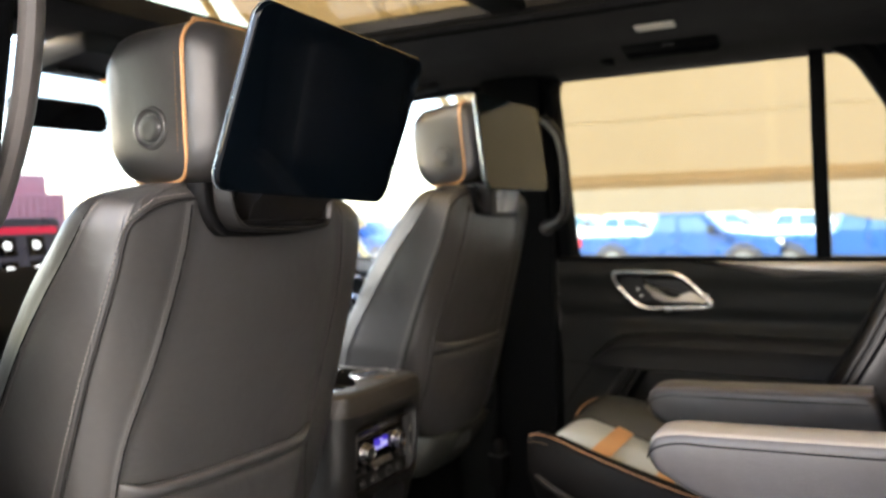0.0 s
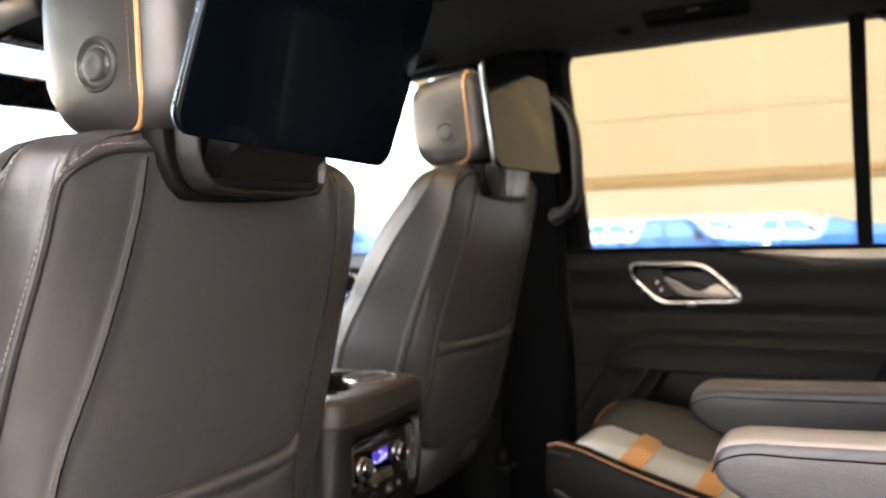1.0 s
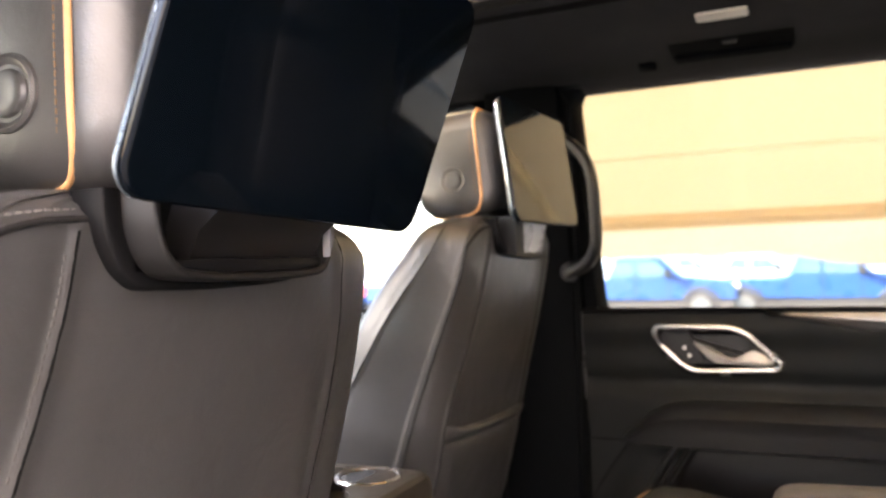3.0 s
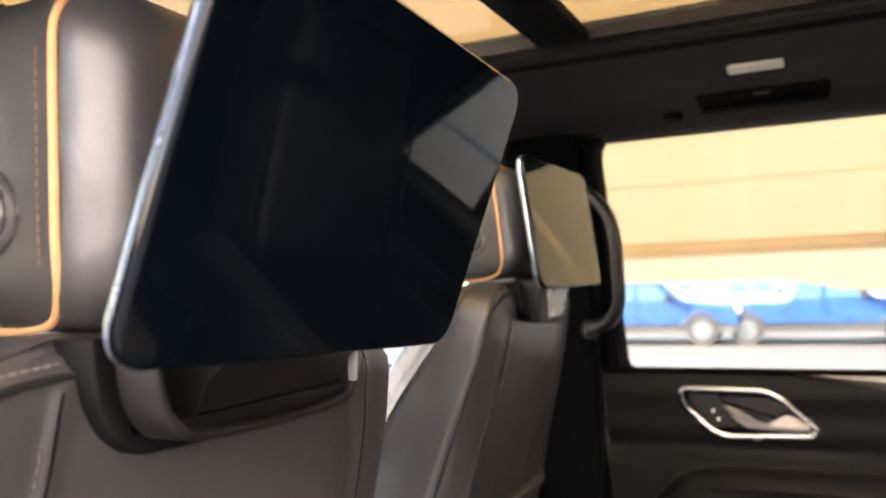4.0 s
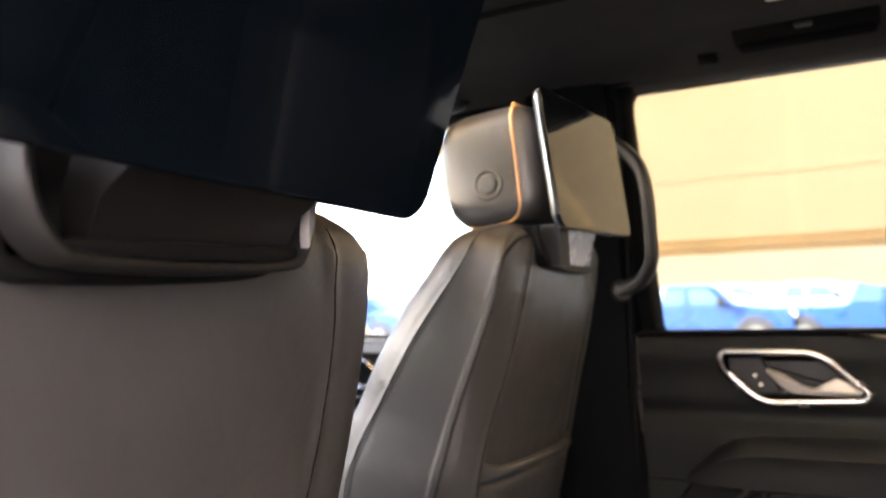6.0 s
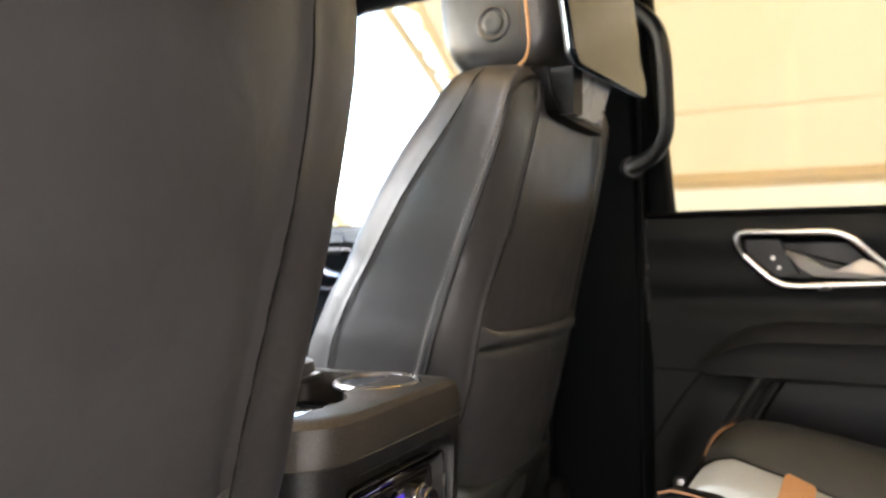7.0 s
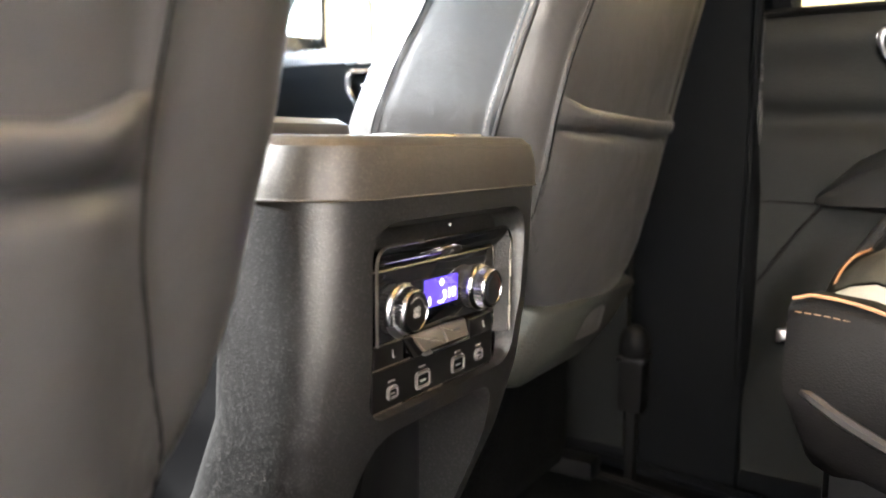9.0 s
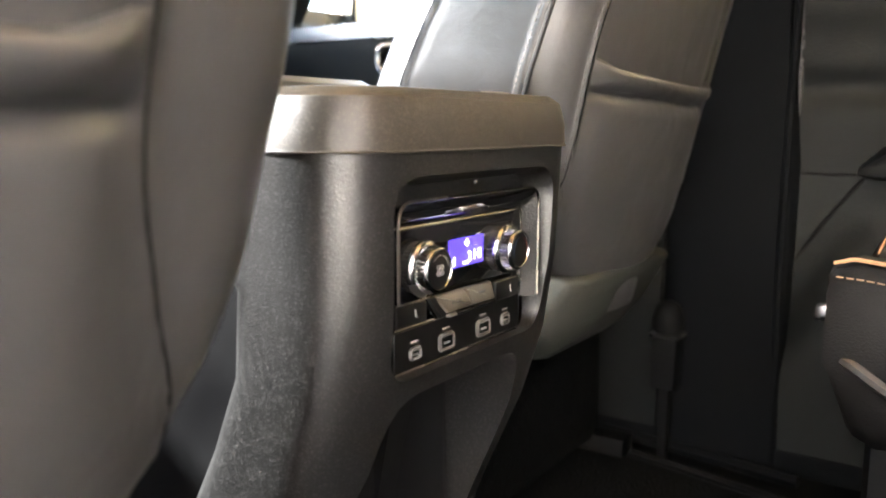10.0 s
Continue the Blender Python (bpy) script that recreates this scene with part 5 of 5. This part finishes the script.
slab(bm, [(-.0440, .3905), (.0335, .3900), (.0345, .3745), (-.0300, .3740)], facing, [(0, 0), (.0030, .0003), (.0036, .001)])
part("button_wedge", bm, PANEL_BLACK, cp)
for pts, word in (([(-.0385, .3908), (-.0040, .3906), (.0030, .3780), (-.0275, .3778)], "AUTO"), ([(-.0028, .3906), (.0315, .3902), (.0325, .3778), (.0042, .3780)], "")):
    bm = B()
    slab(bm, rounded(pts, .0012, 2), lambda u, v, d: facing(u, v, d + (.391 - v) * .22), [(.002, 0), (.0040, .0002), (.0048, .0010)])
    k = part("rocker_button", bm, ROCKER, cp, "smoked chrome button")
    mx = sum(p[0] for p in pts) / 4
    if word:
        lettering("word", word, .0042, FACE(mx, .3838, .0066), PORT, k)
    else:
        bm = B()
        box(bm, (mx - .004, PY - .0068, .3842), (mx + .004, PY - .0055, .3862))
        part("print_bar", bm, PORT, k)
for a, b in ((-.0275, .0028), (.0042, .0325)):
    bm = B()
    box(bm, (a, PY - .0086, .3750), (b, PY - .0050, .3768), .0006)
    part("button_edge", bm, CHROME, cp)
for a, b in ((-.0770, -.0450), (.0440, .0770)):
    bm = B()
    slab(bm, rrect((b - a) / 2, .0070, .001, 2, (a + b) / 2, .3825 - .003 * (a > 0)), facing, [(0, 0), (.0014, 0), (.002, .0008)])
    k = part("seat_heat_button", bm, PANEL_BLACK, cp)
    bm = B()
    m0, z0 = (a + b) / 2 + .004, .3800 - .003 * (a > 0)
    tube(bm, [facing(m0 - .0012, z0 + .0055, .0024), facing(m0 - .0005, z0 + .0005, .0024), facing(m0 + .0020, z0, .0024)], .0006, 5)
    part("seat_mark", bm, DIM_MARK, k)
bm = B()
slab(bm, rrect(.0790, .0135, .001, 2, .0, .3600), facing, [(0, 0), (.0010, 0), (.0014, .0004)])
up = part("port_panel", bm, PANEL_BLACK, cp)
bm = B()
tube(bm, [facing(-.0785, .3462, .0016), facing(.075, .3455, .0016)], .0006, 5)
part("lower_trim", bm, CHROME_DARK, cp)
for x, w, h in ((-.058, .0056, .0042), (-.022, .0086, .0058), (.0255, .0086, .0058), (.0570, .0054, .0042)):
    z = .3565
    bm = B()
    loft(bm, [[facing(u, v, d) for u, v in rrect(w + i, h + i, .0030 + i, 4, x, z)] for i, d in ((.0006, .0012), (.0004, .0032), (-.0008, .0036), (-.0018, .0030), (-.0020, .0012))], True, False)
    k = part("port_frame", bm, PORT, up, "grey port frame")
    bm = B()
    slab(bm, rrect(w - .0011, h - .0011, .0016, 3, x, z), facing, [(.0008, 0), (.0024, .0002)])
    part("port", bm, RUBBER, up)
    bm = B()
    box(bm, (x - w * .45, PY - .0028, z - h * .22), (x + w * .35, PY - .0020, z + h * .02))
    part("contact", bm, BRACKET, up)
    bm = B()
    box(bm, (x - .0040, PY - .0018, z + h + .0030), (x + .0040, PY - .0013, z + h + .0042))
    part("print_bar", bm, DIM_MARK, up)
# the hollow under the panel, its shade put into the rib's deep black
bm = B()
loft(bm, [[(-.012, y, z), (.012, y, z), (.012, y + .10, z), (-.012, y + .10, z)] for z, y in ((0, .55), (.15, .53), (.30, .50))])
part("inner_rib", bm, CUP, console)
bm = B()
box(bm, (-.012, .4295, .4645), (-.010, .4305, .4662))
part("dust_fleck", bm, THREAD, console)


# ---- second-row chair ----
chair = thing("captains_chair", "black and grey leather second-row chair with brandy accents and an armrest", "car seat", (.44, -.05, 0), group="second-row chairs")
X0, X1 = .205, .675


def cush_z(y):
    return float(np.interp(y, (-.5, -.3, -.05, .10, .155, .19, .23), (.262, .270, .304, .345, .364, .375, .381)))


def bolster_z(y):
    return float(np.interp(y, (-.5, -.05, .07, .10, .16, .20, .24), (.320, .362, .386, .394, .402, .402, .394)))


bm = B()
rings = []
for y in (.246, .241, .225, .185, .10, -.05, -.3, -.5):
    zt, bz_ = cush_z(y), bolster_z(y)
    zb = float(np.interp(y, (-.5, .1, .24, .262), (.20, .215, .26, .29)))
    e = float(np.interp(y, (.200, .232, .246), (0, .003, .014)))
    rings.append([(X0 + .012, y, zb), (X0 + .002, y, zb + .02), (X0, y, (zb + zt) / 2), (X0 - .002 + e * .3, y, zt + .010 - e), (X0 + .006, y, zt + .022 - e), (X0 + .022, y, zt + .026 - e), (X0 + .045, y, zt + .008 - e), (X0 + .075, y, zt - .004 - e),
                  (X1 - .225, y, zt - .004 - e), (X1 - .20, y, zt + .002 - e), (X1 - .15, y, bz_ - .004 - e), (X1 - .09, y, bz_ - .004 - e), (X1 - .02, y, bz_ - .028 - e), (X1, y, (zb + zt) / 2), (X1 - .01, y, zb)])
rings = [[(x, y + float(np.interp(z, (.26, .30, .335, .37), (-.022, -.012, .006, 0))) * max(0.0, (y - .15) / .1), z) for x, y, z in r] for r in rings]
loft(bm, rings)
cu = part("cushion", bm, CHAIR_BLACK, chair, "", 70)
bm = B()
loft(bm, [[(x, y, cush_z(y) + .0025 + dz - .02 * max(0, (y - .21) / .03)) for x, dz in ((X0 + .030, .012), (X0 + .05, .006), (X0 + .08, .001), (.34, .005), (.42, .003), (X1 - .226, -.001))] for y in (.234, .222, .20, .15, .08, 0, -.15, -.3, -.45)], False, False)
bmesh.ops.solidify(bm, geom=bm.faces[:], thickness=.004)
part("insert", bm, LEATHER_GREY, cu, "pale grey perforated insert", 60)
bm = B()
loft(bm, [[(x, y, (cush_z(y) + .001) * (1 - f) + bolster_z(y) * f + .0018 + dz - .02 * max(0, (y - .21) / .03)) for x, f, dz in ((X1 - .228, 0, .002), (X1 - .212, .45, .002), (X1 - .185, .85, .002), (X1 - .145, 1, .001), (X1 - .09, 1, -.003), (X1 - .03, 1, -.022))] for y in (.238, .222, .20, .15, .08, 0, -.15, -.3, -.45)], False, False)
bmesh.ops.solidify(bm, geom=bm.faces[:], thickness=.003)
part("bolster", bm, OLIVE, cu, "dark olive outer bolster", 60)
for y in (.119, -.003):
    bm = B()
    loft(bm, [[(x, y + o * wd, cush_z(y + o) + .0118 + (.003 if x < .27 else 0)) for o in (-.018, -.016, .016, .018)] for x, wd in ((.246, .5), (.252, .85), (.27, 1), (.34, 1), (.40, 1), (.428, 1), (.440, .8))], False, False)
    bmesh.ops.solidify(bm, geom=bm.faces[:], thickness=.004)
    part("accent_strip", bm, BRANDY, cu, "brandy leather strip")
for pts in ([(X0 + .004, y, cush_z(y) + .022 - .004 * max(0, (y - .225) / .016)) for y in (.243, .236, .225, .185, .10, -.05, -.2, -.35)],
            [(X1 - .215, .243, .345), (X1 - .208, .241, .366), (X1 - .195, .236, .384), (X1 - .17, .226, .398), (X1 - .14, .212, .404)]):
    bm = B()
    tube(bm, catmull(pts, 4), .0016, 7)
    part("piping", bm, PIPING, cu, "brandy piping")
bm = B()
dashes(bm, catmull([(X0 - .0012, y, cush_z(y) + .008) for y in (.24, .19, .10, -.05, -.2, -.35)], 5))
part("stitching", bm, TAN_THREAD, cu)
bm = B()
box(bm, (X0 + .006, -.45, .05), (X1 - .02, .215, .29), .03)
part("base", bm, RUBBER, chair, "brown-black plastic seat base")
bm = B()
tube(bm, catmull([(X0 + .012, .238, .324), (X0 + .002, .226, .321), (X0 - .002, .190, .301), (X0 - .002, .12, .272), (X0 - .002, 0, .246), (X0, -.2, .22)], 4), .0055, 8)
part("base_trim", bm, CONSOLE_GREY, chair, "dull grey trim along the seat base")
bm = B()
rings = []
for z, y in ((.28, -.20), (.45, -.255), (.60, -.335), (.75, -.405), (.88, -.46), (.92, -.49)):
    w = .22 if z < .85 else .18
    rings.append([(.44 + a, y - .07 + b, z) for a, b in rrect(w, .07, .04, 4)])
loft(bm, rings)
bk = part("backrest", bm, CHAIR_BLACK, chair, "", 60)
for s in (-1, 1):
    bm = B()
    tube(bm, [(.44 + s * .215, y + .004, z) for z, y in ((.30, -.205), (.45, -.255), (.60, -.335), (.75, -.405), (.86, -.455))], .004, 7)
    part("piping", bm, CHAIR_BLACK, bk)


left_chair = copy_thing(chair, pose(-.44, -.145, 0))
tagged(left_chair, "black leather second-row chair behind the driver, padded armrest", "car seat", "second-row chairs")
BASE[left_chair.name] = Vector((-.44, -.145, 0))


def armrest(owner, x, w, tip, top, label, mat=ARM_LEATHER, pad=ARM_TOP_LIT):
    """A padded swing armrest, its nose towards the front, with a seam under its top pad. The pad's paler colour stands
    for light on top.
    """
    side = rounded([(tip, top - .034), (tip - .006, top - .012), (tip - .035, top - .002), (tip - .10, top), (tip - .34, top + .010), (tip - .36, top - .085), (tip - .16, top - .102), (tip - .06, top - .082), (tip - .010, top - .054)],
                   [.02, .02, .03, .1, .03, .03, .08, .05, .03], 6)
    bm = B()
    slab(bm, side, lambda u, v, d: (x + d, u, v), [(-w, .010), (-w + .002, .004), (-w + .008, 0), (w - .008, 0), (w - .002, .004), (w, .010)])
    a = part("armrest", bm, mat, owner, label, 60)
    bm = B()
    rings = []
    for back, dz in ((.003, -.024), (.006, -.015), (.012, -.0085), (.022, -.0045), (.035, -.0022), (.06, -.0008), (.10, 0), (.20, .0042), (.335, .0098)):
        y, z = tip - back, top + dz
        rings.append([(x - w + .0030, y, z - .0040), (x - w + .0050, y, z - .0005), (x - w + .0090, y, z + .0010), (x, y, z + .0022), (x + w - .0090, y, z + .0010), (x + w - .0050, y, z - .0005), (x + w - .0030, y, z - .0040), (x, y, z - .008)])
    loft(bm, rings)
    part("lit_top_pad", bm, pad, a, "padded top, the light on it put into a paler colour", 60)
    for e in (-1, 1):
        bm = B()
        xs = x + e * (w + .0004)
        tube(bm, catmull([(xs, tip - .002, top - .038), (xs, tip - .010, top - .0255), (xs, tip - .04, top - .0155), (xs, tip - .10, top - .014), (xs, tip - .33, top - .006)], 5), .0011, 5)
        part("seam", bm, SEAM, a)
    return a


# same leather on both: the far one is darkened for shade, the near paled
armrest(chair, .151, .035, -.006, .535, "padded leather armrest, its shade put into a darker colour", LEATHER_DARK, ARM_LEATHER)
armrest(left_chair, -.165, .035, -.088, .548, "padded leather armrest, door light put into a paler colour")

# seat belt anchor on the floor beside the pillar
BX, BZ = .020, .006
belt = thing("belt_anchor", "black belt anchor with a dull metal tongue by the door sill", "seat belt", (.67, .53, 0))
bm = B()
box(bm, (.638 + BX, .508, .11 + BZ), (.676 + BX, .546, .190 + BZ), .008)
part("stalk", bm, RUBBER, belt)
bm = B()
loft(bm, [[(.657 + BX + r * math.cos(a), .527 + r * math.sin(a), z + BZ) for a in np.linspace(0, 2 * math.pi, 17)[:-1]] for r, z in ((.019, .195), (.023, .204), (.0225, .220), (.017, .236), (.007, .243))])
part("knob", bm, RUBBER, belt)
bm = B()
box(bm, (.635 + BX, .505, .189 + BZ), (.679 + BX, .549, .195 + BZ), .003)
part("tongue", bm, SATIN_BLACK, belt)
bm = B()
box(bm, (.649 + BX, .520, .0), (.665 + BX, .535, .12 + BZ), .003)
part("webbing", bm, RUBBER, belt)

# ---- dashboard and windscreen ----
dash = thing("dashboard", "black dashboard with a bright colour display", "dashboard", (0, 1.6, .4))
bm = B()
pr = [(1.72, .42), (1.42, .44), (1.38, .58), (1.46, .72), (1.56, .785), (1.72, .80)]
slab(bm, rounded(pr, .03, 4), lambda u, v, d: (d, u, v), [(-.76, .02), (-.74, 0), (.74, 0), (.76, .02)])
part("body", bm, TRIM_SOFT, dash)
bm = B()
slab(bm, rrect(.145, .092, .012, 4, -.018, .752), lambda u, v, d: (u, 1.475 + d + (v - .75) * .15, v), [(.02, 0), (.002, 0), (0, .002)])
dp = part("display", bm, DISPLAY, dash, "lit dashboard display")
bm = B()
box(bm, (-.13, 1.482, .805), (.115, 1.4865, .822))
part("red_band", bm, DISPLAY_RED, dp)
for cx in (-.02, .055):
    for cz in (.775, .715):
        bm = B()
        slab(bm, rrect(.024, .024, .004, 3, cx, cz), lambda u, v, d: (u, 1.474 + d + (v - .75) * .15, v), [(.001, 0), (-.001, .001)])
        k = part("icon_tile", bm, SATIN_BLACK, dp)
        bm = B()
        slab(bm, rrect(.010, .010, .006, 3, cx, cz + .003), lambda u, v, d: (u, 1.4715 + d + (v - .75) * .15, v), [(.001, 0), (-.0005, .001)])
        part("icon", bm, DISPLAY_ICON, k)
for x in (.60,):
    bm = B()
    tube(bm, [(x + .05 * math.cos(a), 1.372, .625 + .05 * math.sin(a)) for a in np.linspace(0, 2 * math.pi, 30)[:-1]], .010, 8, True)
    v0 = part("air_vent", bm, CHROME, dash, "chrome ringed air vent")
    bm = B()
    loft(bm, [[(x + r * math.cos(a), y, .625 + r * math.sin(a)) for a in np.linspace(0, 2 * math.pi, 25)[:-1]] for r, y in ((.047, 1.374), (.03, 1.392), (.004, 1.386))])
    part("bowl", bm, GLOSS, v0)
bm = B()
loft(bm, [[(-.70, 1.20, 1.20), (.70, 1.20, 1.20)], [(-.74, 1.72, .80), (.74, 1.72, .80)]], False, False)
solo("window_3", bm, WINDSCREEN, "windscreen with its tint deepened to dim the sun", "window", kind="structure")
rv = thing("rear_view_mirror", "black rear-view mirror under the windscreen header", "mirror", (0, 1.29, 1.08))
bm = B()
slab(bm, rrect(.125, .036, .028, 5, .005, 1.077), lambda u, v, d: (u, 1.29 + d + (v - 1.077) * .2, v), [(0, .003), (.006, 0), (.022, .004), (.034, .016)])
part("housing", bm, SATIN_BLACK, rv)
bm = B()
slab(bm, rrect(.119, .031, .024, 5, .005, 1.077), lambda u, v, d: (u, 1.289 + d + (v - 1.077) * .2, v), [(0, 0), (-.0015, .001)])
part("mirror_glass", bm, GLOSS, rv, "dimmed dark glass")
bm = B()
tube(bm, [(.005, 1.31, 1.08), (.005, 1.335, 1.112)], .010, 8)
part("stem", bm, SATIN_BLACK, rv)
oc = thing("overhead_console", "black roof console with lamp buttons", "roof console", (0, 1.08, 1.2))
bm = B()
slab(bm, rrect(.120, .105, .03, 5, .015, 1.155), lambda u, v, d: (u, v, 1.215 - d - (v - 1.05) * .12), [(-.01, 0), (.02, .002), (.036, .012)])
part("body", bm, CONSOLE_GREY, oc)
for k in range(4):
    bm = B()
    box(bm, (-.07 + k * .036, 1.195, 1.154), (-.044 + k * .036, 1.222, 1.166), .002)
    part("button", bm, SATIN_BLACK, oc)
bm = B()
box(bm, (.078, 1.225, 1.150), (.104, 1.250, 1.166), .002)
part("amber_button", bm, AMBER, oc, "glowing amber button")
for sx in (-1, 1):
    bm = B()
    slab(bm, rrect(.19, .075, .02, 4, sx * .40, 1.10), lambda u, v, d: (u, v, 1.204 - d - (v - 1.1) * .1), [(-.01, 0), (.006, .001), (.010, .006)])
    solo("sun_visor", bm, HEADLINER, "black cloth sun visor folded against the headliner", "sun visor", group="sun visors")
